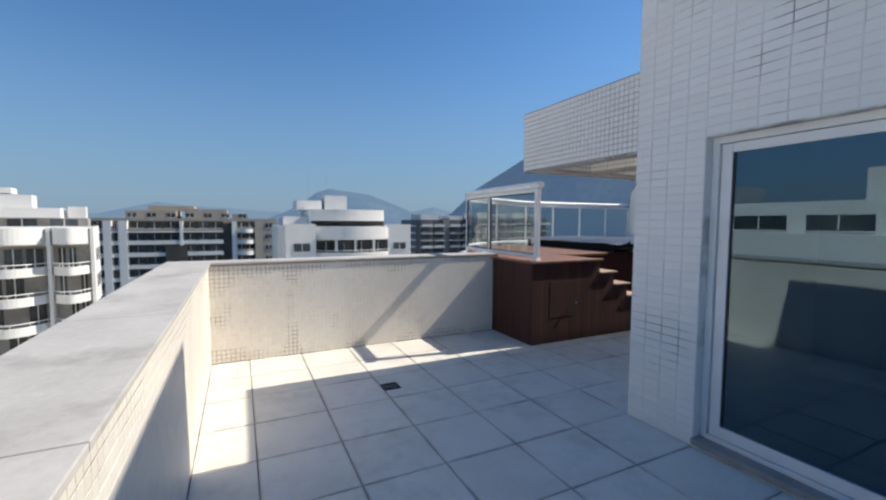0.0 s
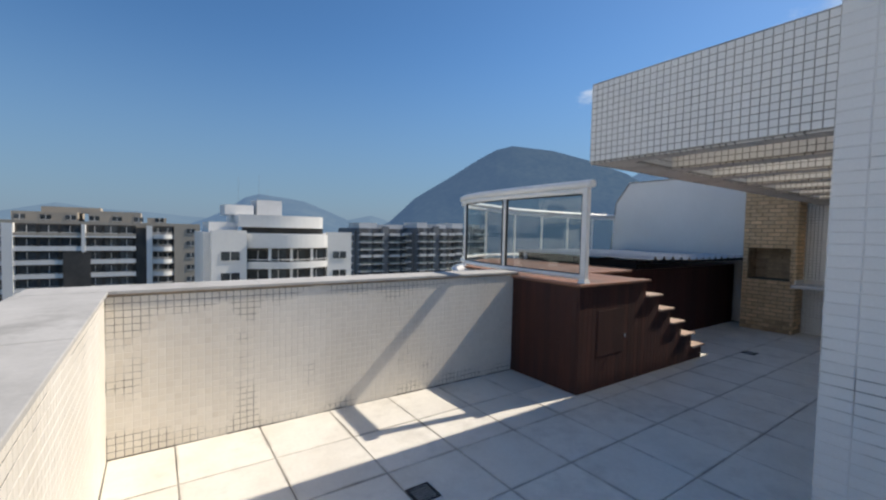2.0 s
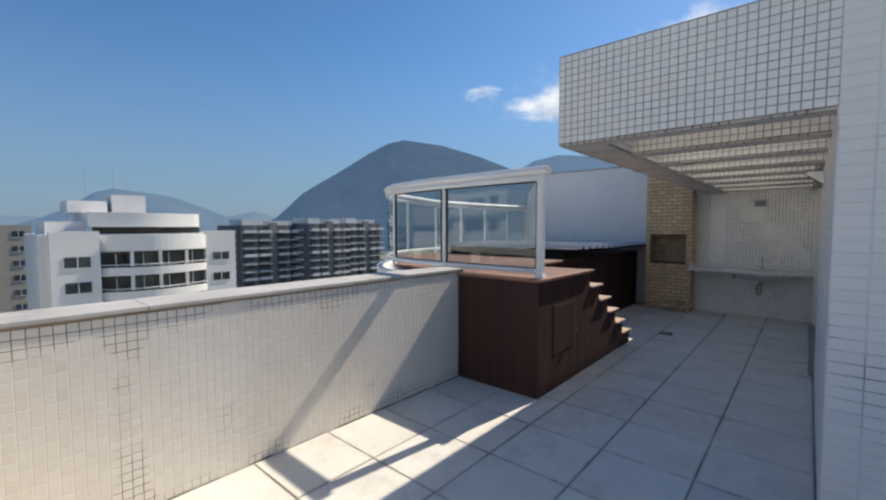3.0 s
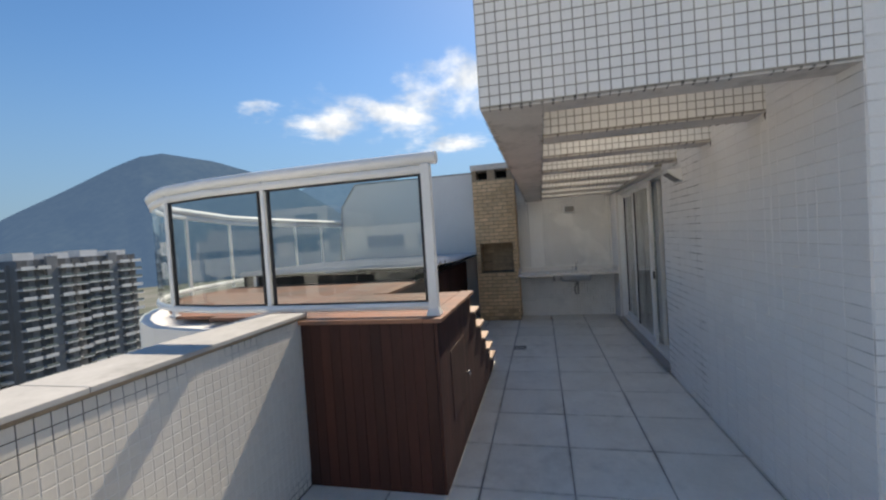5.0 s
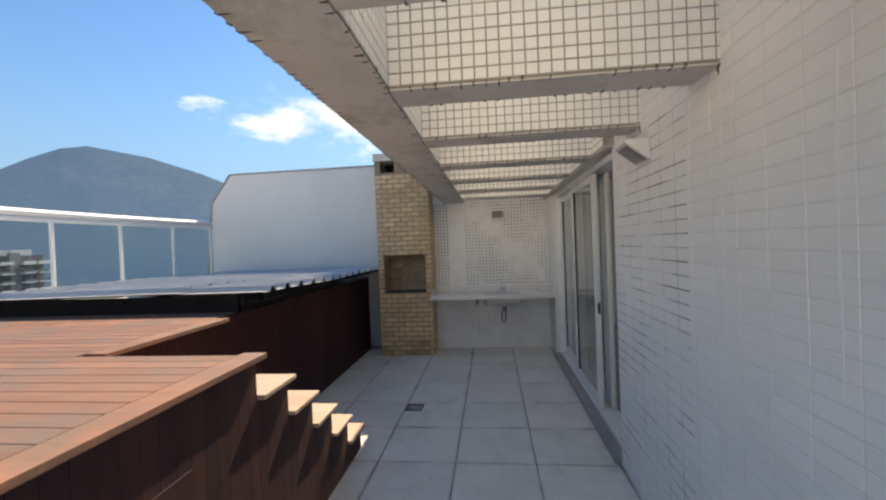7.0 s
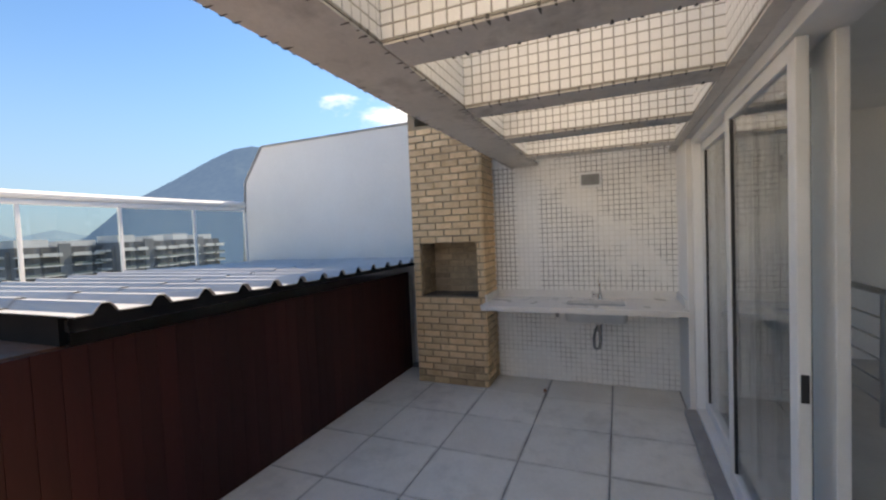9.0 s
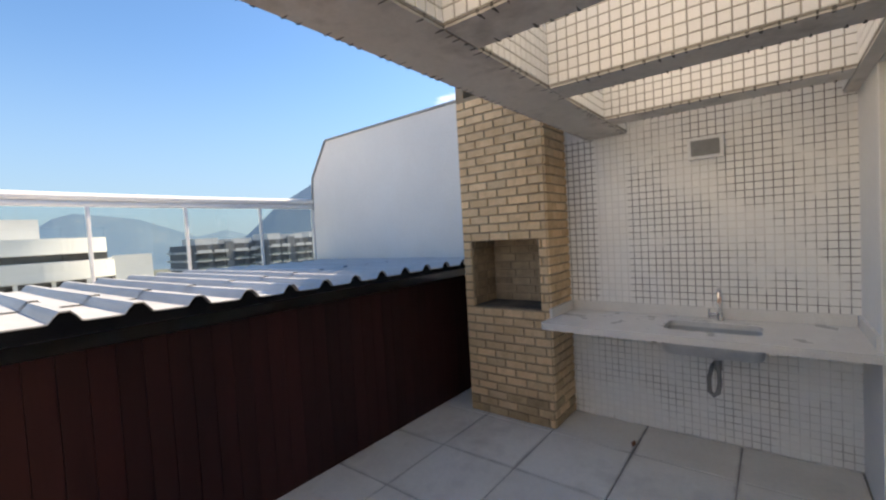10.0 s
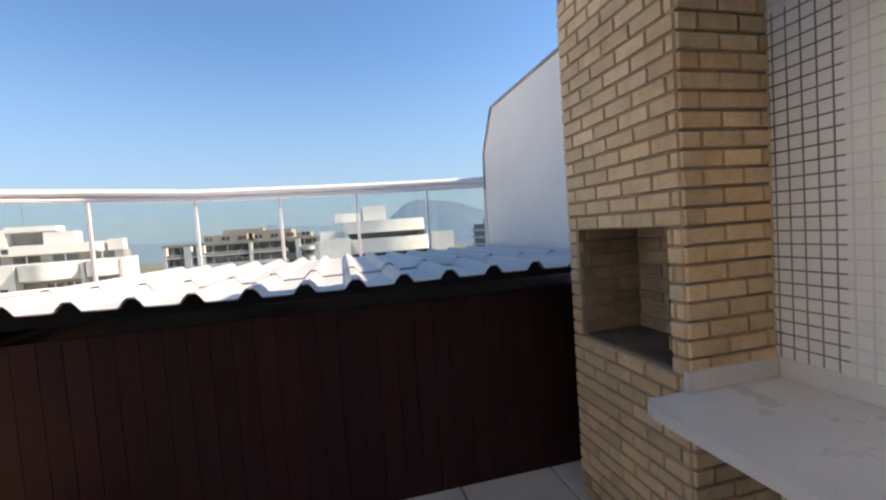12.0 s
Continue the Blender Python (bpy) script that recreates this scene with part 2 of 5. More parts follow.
def stained(m, tone, scale, low, high, most):
    """Loose dirt across neighbouring pieces, laid over a material by its place in the world."""
    n, l = m.node_tree.nodes, m.node_tree.links
    p = n["Principled BSDF"]
    base = p.inputs["Base Color"].links[0].from_socket
    geo, a, b = n.new("ShaderNodeNewGeometry"), n.new("ShaderNodeTexNoise"), n.new("ShaderNodeTexNoise")
    a.inputs["Scale"].default_value, a.inputs["Detail"].default_value, a.inputs["Roughness"].default_value = scale, 9, 0.68
    b.inputs["Scale"].default_value, b.inputs["Detail"].default_value = scale * 7, 5
    l.new(geo.outputs["Position"], a.inputs["Vector"])
    l.new(geo.outputs["Position"], b.inputs["Vector"])
    mul, cut, mx = n.new("ShaderNodeMath"), n.new("ShaderNodeMapRange"), n.new("ShaderNodeMix")
    mul.operation = "MULTIPLY_ADD"
    mul.inputs[1].default_value, mul.inputs[2].default_value = 0.35, -0.17
    l.new(b.outputs["Fac"], mul.inputs[0])
    add = n.new("ShaderNodeMath")
    l.new(a.outputs["Fac"], add.inputs[0])
    l.new(mul.outputs[0], add.inputs[1])
    cut.inputs["From Min"].default_value, cut.inputs["From Max"].default_value, cut.inputs["To Max"].default_value = low, high, most
    l.new(add.outputs[0], cut.inputs["Value"])
    mx.data_type = "RGBA"
    l.new(cut.outputs[0], mx.inputs["Factor"])
    l.new(base, mx.inputs[6])
    mx.inputs[7].default_value = (*tone, 1)
    l.new(mx.outputs[2], p.inputs["Base Color"])
    return m


stained(FLOOR_TILE, (0.40, 0.365, 0.31), 1.3, 0.53, 0.82, 0.6)


def edge_dirt(m, half, width, tone, most):
    """Grime along the rims of a square tile, thick and thin by turns."""
    n, l = m.node_tree.nodes, m.node_tree.links
    p = n["Principled BSDF"]
    base = p.inputs["Base Color"].links[0].from_socket
    tc, absolute, sep, larger = n.new("ShaderNodeTexCoord"), n.new("ShaderNodeVectorMath"), n.new("ShaderNodeSeparateXYZ"), n.new("ShaderNodeMath")
    absolute.operation, larger.operation = "ABSOLUTE", "MAXIMUM"
    l.new(tc.outputs["Object"], absolute.inputs[0])
    l.new(absolute.outputs[0], sep.inputs[0])
    l.new(sep.outputs["X"], larger.inputs[0])
    l.new(sep.outputs["Y"], larger.inputs[1])
    rim = n.new("ShaderNodeMapRange")
    rim.inputs["From Min"].default_value, rim.inputs["From Max"].default_value = half - width, half
    l.new(larger.outputs[0], rim.inputs["Value"])
    geo, noi, cut, mul, mx = n.new("ShaderNodeNewGeometry"), n.new("ShaderNodeTexNoise"), n.new("ShaderNodeMapRange"), n.new("ShaderNodeMath"), n.new("ShaderNodeMix")
    noi.inputs["Scale"].default_value, noi.inputs["Detail"].default_value, noi.inputs["Roughness"].default_value = 2.1, 8, 0.7
    l.new(geo.outputs["Position"], noi.inputs["Vector"])
    cut.inputs["From Min"].default_value, cut.inputs["From Max"].default_value, cut.inputs["To Max"].default_value = 0.42, 0.66, most
    l.new(noi.outputs["Fac"], cut.inputs["Value"])
    mul.operation = "MULTIPLY"
    l.new(rim.outputs[0], mul.inputs[0])
    l.new(cut.outputs[0], mul.inputs[1])
    mx.data_type = "RGBA"
    l.new(mul.outputs[0], mx.inputs["Factor"])
    l.new(base, mx.inputs[6])
    mx.inputs[7].default_value = (*tone, 1)
    l.new(mx.outputs[2], p.inputs["Base Color"])


edge_dirt(FLOOR_TILE, 0.2965, 0.022, (0.24, 0.21, 0.17), 0.75)
stained(COPING, (0.22, 0.21, 0.19), 1.6, 0.54, 0.78, 0.7)
stained(CONCRETE, (0.25, 0.225, 0.19), 2.2, 0.52, 0.80, 0.7)
FLOOR_JOINT = surface("floor_joint", (0.10, 0.092, 0.08), (0.48, 0.45, 0.40), 2.3, 90, 0.95, 0.3)
SILL = surface("grey_granite", (0.25, 0.245, 0.235), (0.36, 0.35, 0.335), 5, 160, 0.45, 0.05, grain=0.3)
COUNTER = surface("pale_granite", (0.73, 0.705, 0.665), (0.68, 0.655, 0.615), 6, 220, 0.3, 0.03, grain=0.28)
BOARD = surface("dark_stained_board", (0.062, 0.017, 0.0095), (0.032, 0.009, 0.006), 3.0, 70, 0.68, 0.2, stretch=(1, 1, 0.12), vary=0.22, grain=0.25)
# darker copy of BOARD: the low wall's shade is put into its colour
BOARD_SHADE = surface("shaded_board", (0.046, 0.0100, 0.0078), (0.019, 0.0052, 0.0044), 2.0, 60, 0.62, 0.15, stretch=(1, 1, 0.1), vary=0.15, grain=0.2)
DECKING = surface("weathered_decking", (0.29, 0.135, 0.076), (0.17, 0.08, 0.05), 4.0, 60, 0.65, 0.25, stretch=(1, 0.12, 1), vary=0.16, grain=0.25)
TREAD = surface("bleached_tread", (0.52, 0.39, 0.30), (0.42, 0.28, 0.20), 4.0, 60, 0.65, 0.2, stretch=(1, 0.15, 1), vary=0.1)
BRICK = surface("tan_brick", (0.75, 0.55, 0.335), (0.64, 0.435, 0.245), 6.0, 70, 0.85, 0.4, vary=0.14, grain=0.2)
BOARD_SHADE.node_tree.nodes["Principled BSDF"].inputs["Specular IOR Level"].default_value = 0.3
stained(DECKING, (0.16, 0.115, 0.09), 1.7, 0.44, 0.66, 0.85)
stained(BRICK, (0.30, 0.18, 0.085), 1.9, 0.50, 0.80, 0.6)
BRICK_SOOT = surface("sooty_brick", (0.46, 0.34, 0.21), (0.20, 0.15, 0.10), 4.0, 70, 0.9, 0.4, vary=0.2, island=True, grain=0.2)
BRICK_DAMP = surface("damp_brick", (0.52, 0.38, 0.225), (0.32, 0.23, 0.135), 7.0, 70, 0.85, 0.4, vary=0.25, grain=0.25)
HEARTH = surface("sooty_hearth", (0.17, 0.125, 0.085), (0.06, 0.048, 0.038), 5.0, 80, 0.9, 0.3, grain=0.2)
MORTAR = surface("brown_mortar", (0.40, 0.30, 0.20), (0.25, 0.19, 0.125), 4.0, 100, 0.95, 0.4)
WHITE_METAL = surface("white_painted_aluminium", (0.82, 0.82, 0.81), (0.74, 0.74, 0.72), 3.0, 60, 0.35, 0.03, grain=0.04)
GASKET = surface("black_gasket", (0.015, 0.015, 0.016), (0.025, 0.025, 0.025), 8, 80, 0.6, 0.05)
STEEL = surface("brushed_steel", (0.62, 0.62, 0.61), (0.52, 0.52, 0.51), 8, 140, 0.42, 0.04, metal=0.75, grain=0.08)
SINK_STEEL = surface("sink_steel", (0.46, 0.46, 0.46), (0.38, 0.38, 0.375), 6, 160, 0.36, 0.0, metal=1.0, grain=0.04)
CHROME = surface("chrome", (0.75, 0.75, 0.75), (0.65, 0.65, 0.64), 8, 60, 0.12, 0.01, metal=1.0, grain=0.04)
PIPE = surface("dull_dark_pipe", (0.30, 0.298, 0.29), (0.20, 0.198, 0.19), 8, 80, 0.4, 0.05, metal=0.6)
PLASTIC = surface("grey_plastic", (0.30, 0.30, 0.29), (0.22, 0.22, 0.21), 8, 80, 0.5, 0.05)
LEAF = surface("dry_leaf", (0.33, 0.13, 0.05), (0.22, 0.08, 0.035), 20, 120, 0.8, 0.2)
IRON = surface("dark_drain_iron", (0.022, 0.021, 0.02), (0.05, 0.042, 0.034), 12, 90, 0.85, 0.3, metal=0.0)
ROOFING = surface("galvanised_roofing", (0.55, 0.55, 0.545), (0.43, 0.428, 0.422), 1.6, 30, 0.45, 0.12, metal=0.15, stretch=(1, 0.4, 1), grain=0.1)
# near-black fill that also puts shade into the roof gap, ribs and flue
ROOF_UNDER = surface("black_fill_and_shade", (0.012, 0.012, 0.013), (0.02, 0.02, 0.02), 4, 60, 0.9, 0.1)
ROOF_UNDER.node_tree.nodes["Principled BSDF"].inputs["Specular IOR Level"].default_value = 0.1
RENDER = surface("white_render", (0.80, 0.79, 0.77), (0.73, 0.72, 0.70), 0.8, 40, 0.85, 0.12, grain=0.04)
PLASTER = surface("grey_plaster", (0.80, 0.79, 0.77), (0.74, 0.73, 0.71), 1.2, 40, 0.9, 0.1, grain=0.05)
ROOM_FLOOR = surface("beige_room_floor", (0.52, 0.49, 0.44), (0.44, 0.41, 0.37), 2.0, 50, 0.35, 0.05, grain=0.08)
RAIL_GLASS = pane_glass("rail_glass", (0.78, 0.84, 0.825), 0.085)
DOOR_GLASS = pane_glass("door_glass", (0.38, 0.46, 0.50), 0.13, mirror=(0.62, 0.84, 1.0))
CLEAR_GLASS = pane_glass("clear_glass", (0.80, 0.83, 0.83), 0.05)
CITY_WHITE = surface("city_white_wall", (0.83, 0.81, 0.77), (0.74, 0.72, 0.68), 0.12, 3, 0.9, 0.1, grain=0.06)
CITY_BEIGE = surface("city_beige_wall", (0.46, 0.40, 0.32), (0.38, 0.33, 0.265), 0.12, 3, 0.9, 0.1, grain=0.06)
CITY_GREY = surface("city_grey_wall", (0.21, 0.215, 0.225), (0.155, 0.16, 0.168), 0.12, 3, 0.9, 0.1, grain=0.08)
# CITY_DARK, FAR_DARK and SHADY paint recess shade; CITY_DARK also serves dark glazing
CITY_DARK = surface("city_shade_and_glazing", (0.045, 0.043, 0.04), (0.09, 0.083, 0.075), 0.35, 3, 0.8, 0.1, grain=0.2)
FAR_DARK = surface("far_shaded_recess", (0.07, 0.075, 0.08), (0.125, 0.125, 0.13), 0.3, 3, 0.8, 0.1, grain=0.15)
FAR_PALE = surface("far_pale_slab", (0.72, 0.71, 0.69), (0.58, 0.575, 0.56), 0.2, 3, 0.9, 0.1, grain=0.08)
SHADY = surface("shaded_recess", (0.28, 0.265, 0.245), (0.42, 0.40, 0.375), 0.5, 4, 0.8, 0.1, grain=0.15)
CITY_PANE = surface("city_window_pane", (0.03, 0.035, 0.04), (0.10, 0.11, 0.115), 0.5, 4, 0.15, 0.02, vary=0.5)
CITY_RAIL = surface("city_balcony_glass", (0.20, 0.235, 0.22), (0.12, 0.14, 0.13), 0.6, 5, 0.2, 0.02)
GROUND = surface("city_ground", (0.09, 0.105, 0.06), (0.26, 0.25, 0.23), 0.02, 0.4, 0.95, 0.2)
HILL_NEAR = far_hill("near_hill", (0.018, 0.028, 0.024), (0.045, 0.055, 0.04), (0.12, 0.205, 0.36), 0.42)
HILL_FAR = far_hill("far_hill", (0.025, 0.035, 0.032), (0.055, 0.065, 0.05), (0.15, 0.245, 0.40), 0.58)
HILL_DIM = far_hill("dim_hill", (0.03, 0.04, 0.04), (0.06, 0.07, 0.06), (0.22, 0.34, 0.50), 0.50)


# ---- building helpers ----
def cuboid(bm, x0, y0, z0, x1, y1, z1, bevel=0.0):
    r = bmesh.ops.create_cube(bm, size=1.0)
    for v in r["verts"]:
        v.co = Vector((x0 if v.co.x < 0 else x1, y0 if v.co.y < 0 else y1, z0 if v.co.z < 0 else z1))
    if bevel:
        bmesh.ops.bevel(bm, geom=list({e for v in r["verts"] for e in v.link_edges}), offset=bevel, segments=2, affect="EDGES", profile=0.6)
    return bm


def boxes(*rows, bevel=0.0):
    bm = bmesh.new()
    for r in rows:
        cuboid(bm, *r, bevel=bevel)
    return bm


def tube(bm, a, b, r, seg=12, r2=None):
    a, b = Vector(a), Vector(b)
    c = bmesh.ops.create_cone(bm, cap_ends=True, segments=seg, radius1=r, radius2=r if r2 is None else r2, depth=(b - a).length)
    bmesh.ops.transform(bm, matrix=Matrix.Translation((a + b) / 2) @ (b - a).to_track_quat("Z", "Y").to_matrix().to_4x4(), verts=c["verts"])
    return bm


def sweep(bm, pts, r, seg=12, sy=1.0):
    """A round or oval bar along a line of points."""
    rings = []
    pts = [Vector(p) for p in pts]
    for i, p in enumerate(pts):
        d = (pts[min(i + 1, len(pts) - 1)] - pts[max(i - 1, 0)]).normalized()
        side = d.cross(Vector((0, 0, 1)))
        side = side.normalized() if side.length > 1e-3 else Vector((1, 0, 0))
        up = side.cross(d).normalized()
        rings.append([bm.verts.new(p + side * (r * math.cos(2 * math.pi * k / seg)) + up * (r * sy * math.sin(2 * math.pi * k / seg))) for k in range(seg)])
    for a, b in zip(rings, rings[1:]):
        for k in range(seg):
            bm.faces.new((a[k], a[(k + 1) % seg], b[(k + 1) % seg], b[k]))
    bm.faces.new(rings[0])
    bm.faces.new(rings[-1][::-1])
    return bm


def prism(bm, outline, z0, z1):
    low, top = [bm.verts.new((x, y, z0)) for x, y in outline], [bm.verts.new((x, y, z1)) for x, y in outline]
    bm.faces.new(low[::-1])
    bm.faces.new(top)
    n = len(outline)
    for i in range(n):
        bm.faces.new((low[i], low[(i + 1) % n], top[(i + 1) % n], top[i]))
    return bm


def part(name, bm, material, parent=None, label="", smooth=False):
    me = bpy.data.meshes.new(name)
    bmesh.ops.recalc_face_normals(bm, faces=bm.faces[:])
    bm.to_mesh(me)
    bm.free()
    me.materials.append(material)
    if smooth:
        me.shade_smooth()
        me.set_sharp_from_angle(angle=radians(35))
    ob = new(name, me)
    ob.parent = parent
    if label:
        ob["label"] = label
    return ob


def thing(name, at, label, category, group="", kind=""):
    ob = new(name)
    ob.location = at
    ob.empty_display_size = 0.1
    tagged(ob, label, category, group, kind)
    bpy.context.view_layer.update()
    return ob


def under(parent, *obs):
    """Parents meshes that are built in world places to an empty, keeping their places."""
    for o in obs:
        o.parent = parent
        o.matrix_parent_inverse = Matrix.Translation(-Vector(parent.location))


def structure(name, bm, material, label, category):
    return tagged(part(name, bm, material), label, category, kind="structure")


def plate(w, h, d, c):
    """Corners and faces of one tile lying in its own x, y with its back at z = 0."""
    x, y = w / 2, h / 2
    v = [(-x, -y, 0), (x, -y, 0), (x, y, 0), (-x, y, 0), (-x + c, -y + c, d), (x - c, -y + c, d), (x - c, y - c, d), (-x + c, y - c, d)]
    return v, [(4, 5, 6, 7), (0, 1, 5, 4), (1, 2, 6, 5), (2, 3, 7, 6), (3, 0, 4, 7)]


def tile_field(parent, name, origin, u, v, pu, pv, nu, nv, gap, depth, piece_mat, rest_mat, near=None, skip=None, rest_name="tiles", jitter=0.0, bond=0.0, chamfer=0.002):
    """A field of tiles on a wall: those for which near(i, j) holds are pieces, the others one joined part."""
    origin, u, v = Vector(origin), Vector(u).normalized(), Vector(v).normalized()
    w = u.cross(v)
    V, F = plate(pu - gap, pv - gap, depth, chamfer)
    me = bpy.data.meshes.new(name)
    me.from_pydata(V, [], F)
    me.materials.append(piece_mat)
    verts, faces = [], []
    local = [Vector(c) for c in V]
    rnd = random.Random(len(name) + nu * 31 + nv)
    for j in range(nv):
        for i in range(nu):
            if skip and skip(i, j):
                continue
            c = origin + u * ((i + 0.5 + (bond if j % 2 else 0)) * pu) + v * ((j + 0.5) * pv) + w * (rnd.uniform(-jitter, jitter))
            if near and near(i, j):
                ob = new(name, me)
                ob.parent = parent
                ob.matrix_basis = Matrix((u, v, w)).transposed().to_4x4()
                ob.matrix_basis.translation = c
            else:
                b = len(verts)
                verts += [tuple(c + u * p.x + v * p.y + w * p.z) for p in local]
                faces += [tuple(b + k for k in f) for f in F]
    if verts:
        m2 = bpy.data.meshes.new(rest_name)
        m2.from_pydata(verts, [], faces)
        m2.materials.append(rest_mat)
        ob = new(rest_name, m2)
        ob.parent = parent
        ob["kind"] = "stuff"


# ---- the large structure ----
PAR = 1.17          # parapet under its coping
WX, WY = 3.365, 2.655  # corner of the penthouse walls
EX = 9.84           # end wall
FY = 4.245           # outer face of the pergola
BB, BT = 2.30, 2.97  # pergola underside and top
ROOF = 4.25
KZ_WALL = 0.86       # fresher grout on the end wall below the counter

structure("ground", prism(bmesh.new(), [(-2500, -2500), (2500, -2500), (2500, 2500), (-2500, 2500)], -41, -40), GROUND, "green and grey city ground far below the terrace", "ground")
structure("building_body", boxes((-0.5, -6, -40, 10.3, 5.95, -0.16)), CITY_WHITE, "white apartment block that carries the roof terrace", "building")
floor_bed = structure("floor", boxes((-0.3, -6, -0.155, EX + 0.2, 5.8, -0.006)), FLOOR_JOINT, "terrace floor of square pale stone tiles with dark joints", "floor")

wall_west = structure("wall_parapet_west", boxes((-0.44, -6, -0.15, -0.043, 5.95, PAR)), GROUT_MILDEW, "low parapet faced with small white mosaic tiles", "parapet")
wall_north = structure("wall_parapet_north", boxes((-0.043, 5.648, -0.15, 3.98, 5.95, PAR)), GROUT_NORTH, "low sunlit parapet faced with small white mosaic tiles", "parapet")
coping_w = structure("trim_coping_west", boxes((-0.49, -6, PAR, -0.03, 5.615, PAR + 0.014)), MORTAR, "grey weathered stone coping slabs on the parapet", "coping")
coping_n = structure("trim_coping_north", boxes((-0.49, 5.636, PAR, 3.92, 5.99, PAR + 0.014)), MORTAR, "grey weathered stone coping slabs on the parapet", "coping")
for k in range(8):
    y0 = 5.62 - 1.45 * (k + 1)
    part("coping_slab", boxes((-0.50, y0 + 0.003, PAR + 0.014, -0.02, y0 + 1.447, PAR + 0.038), bevel=0.004), COPING, coping_w)
for k in range(3):
    x0 = -0.50 + 1.4767 * k
    part("coping_slab", boxes((x0 + 0.002, 5.632, PAR + 0.014, x0 + 1.4747, 6.0, PAR + 0.038), bevel=0.004), COPING, coping_n)
structure("wall_south", boxes((-0.44, -6.3, -0.15, WX, -6.0, 2.6)), RENDER, "plain white wall that closes the terrace", "wall")

# penthouse: west wall with the first sliding door, corridor wall with the second, roof
DW0, DW1, DWH = -1.35, 2.06, 2.325
DC0, DC1, DCH = 6.36, 9.26, 2.29
wall_pent_w = structure("wall_penthouse_west", boxes((WX, -6, -0.15, WX + 0.2, DW0, ROOF), (WX, DW0, DWH, WX + 0.2, DW1, ROOF), (WX, DW1, -0.15, WX + 0.2, WY, ROOF), (WX, DW0, -0.15, WX + 0.2, DW1, 0.02)), GROUT_PALE, "penthouse wall faced with oblong white tiles", "wall")
wall_corr = structure("wall_corridor", boxes((WX + 0.2, WY - 0.2, -0.15, DC0, WY, ROOF), (DC0, WY - 0.2, DCH, DC1, WY, ROOF), (DC1, WY - 0.2, -0.15, EX, WY, ROOF), (DC0, WY - 0.2, -0.15, DC1, WY, 0.02)), GROUT_PALE_PLAIN, "long penthouse wall faced with oblong white tiles", "wall")
wall_end = structure("wall_end", boxes((EX, WY - 0.2, -0.15, EX + 0.2, 5.3, BT)), GROUT_PATCHY, "end wall of white mosaic tiles with patchy dark grout", "wall")
tagged(part("grout_strip", boxes((EX - 0.0012, 4.19, KZ_WALL, EX + 0.01, 4.44, BB)), GROUT_DARK, wall_end), kind="structure")
tagged(part("grout_strip", boxes((EX - 0.0012, 3.95, KZ_WALL, EX + 0.01, 4.19, BB)), GROUT_PALE_PLAIN, wall_end), kind="structure")
tagged(part("grout_strip", boxes((EX - 0.0012, WY + 0.01, 0.0, EX + 0.01, 4.44, KZ_WALL)), GROUT_SOFT, wall_end), kind="structure")
structure("roof_slab", boxes((WX + 0.2, -2.2, ROOF - 0.2, 10.2, WY - 0.2, ROOF - 0.02)), CONCRETE, "flat concrete roof of the penthouse", "roof")
bm = bmesh.new()
side = [(WY - 0.2, 3.0), (8.0, 2.99), (8.35, 2.51), (8.47, 1.2), (8.47, -3.0), (WY - 0.2, -3.0)]
front, rear = [bm.verts.new((10.085, y, z)) for y, z in side], [bm.verts.new((10.3, y, z)) for y, z in side]
bm.faces.new(front)
bm.faces.new(rear[::-1])
for i in range(6):
    bm.faces.new((front[i], front[(i + 1) % 6], rear[(i + 1) % 6], rear[i]))
gable = structure("wall_neighbour", bm, RENDER, "tall white rendered wall of the neighbouring penthouse", "wall")
bm = bmesh.new()
for (y0, z0), (y1, z1) in zip(side[:3], side[1:4]):
    d = Vector((0, y1 - y0, z1 - z0)).normalized()
    k = Vector((0, -d.z, d.y)) * 0.025
    ring = [[bm.verts.new(Vector((x, y, z)) + k * s) for y, z in ((y0, z0), (y1, z1)) for s in (0.05, 1)] for x in (10.065, 10.32)]
    a, b = ring
    for f in ((a[0], a[2], a[3], a[1]), (b[0], b[1], b[3], b[2]), (a[1], a[3], b[3], b[1]), (a[0], b[0], b[2], a[2]), (a[0], a[1], b[1], b[0]), (a[2], b[2], b[3], a[3])):
        bm.faces.new(f)
structure("trim_flashing", bm, SILL, "thin grey metal flashing along the neighbour's wall top", "flashing")

tagged(part("plaster_return", boxes((DC1 + 0.002, WY - 0.01, 0.0, EX - 0.001, WY + 0.006, BB)), PLASTER, wall_corr), kind="structure")
tagged(part("grout_strip", boxes((5.25, WY - 0.01, 0.0, DC0 - 0.002, WY + 0.0012, BB)), CORRIDOR_GROUT, wall_corr), kind="structure")
# pergola
pergola = thing("pergola", (6.5, 3.5, BB), "white-tiled concrete pergola of deep beams over the passage", "pergola", kind="structure")
CROSS = [4.13, 4.94, 5.78, 6.66, 7.53, 8.39, 9.27]
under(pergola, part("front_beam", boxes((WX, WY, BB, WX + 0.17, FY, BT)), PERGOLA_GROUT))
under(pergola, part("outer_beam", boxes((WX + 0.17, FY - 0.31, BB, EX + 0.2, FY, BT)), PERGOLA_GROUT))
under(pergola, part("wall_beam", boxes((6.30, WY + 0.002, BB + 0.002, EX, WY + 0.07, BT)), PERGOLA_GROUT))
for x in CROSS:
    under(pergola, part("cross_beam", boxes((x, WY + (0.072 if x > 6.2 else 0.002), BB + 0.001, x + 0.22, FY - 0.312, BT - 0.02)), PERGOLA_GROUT))
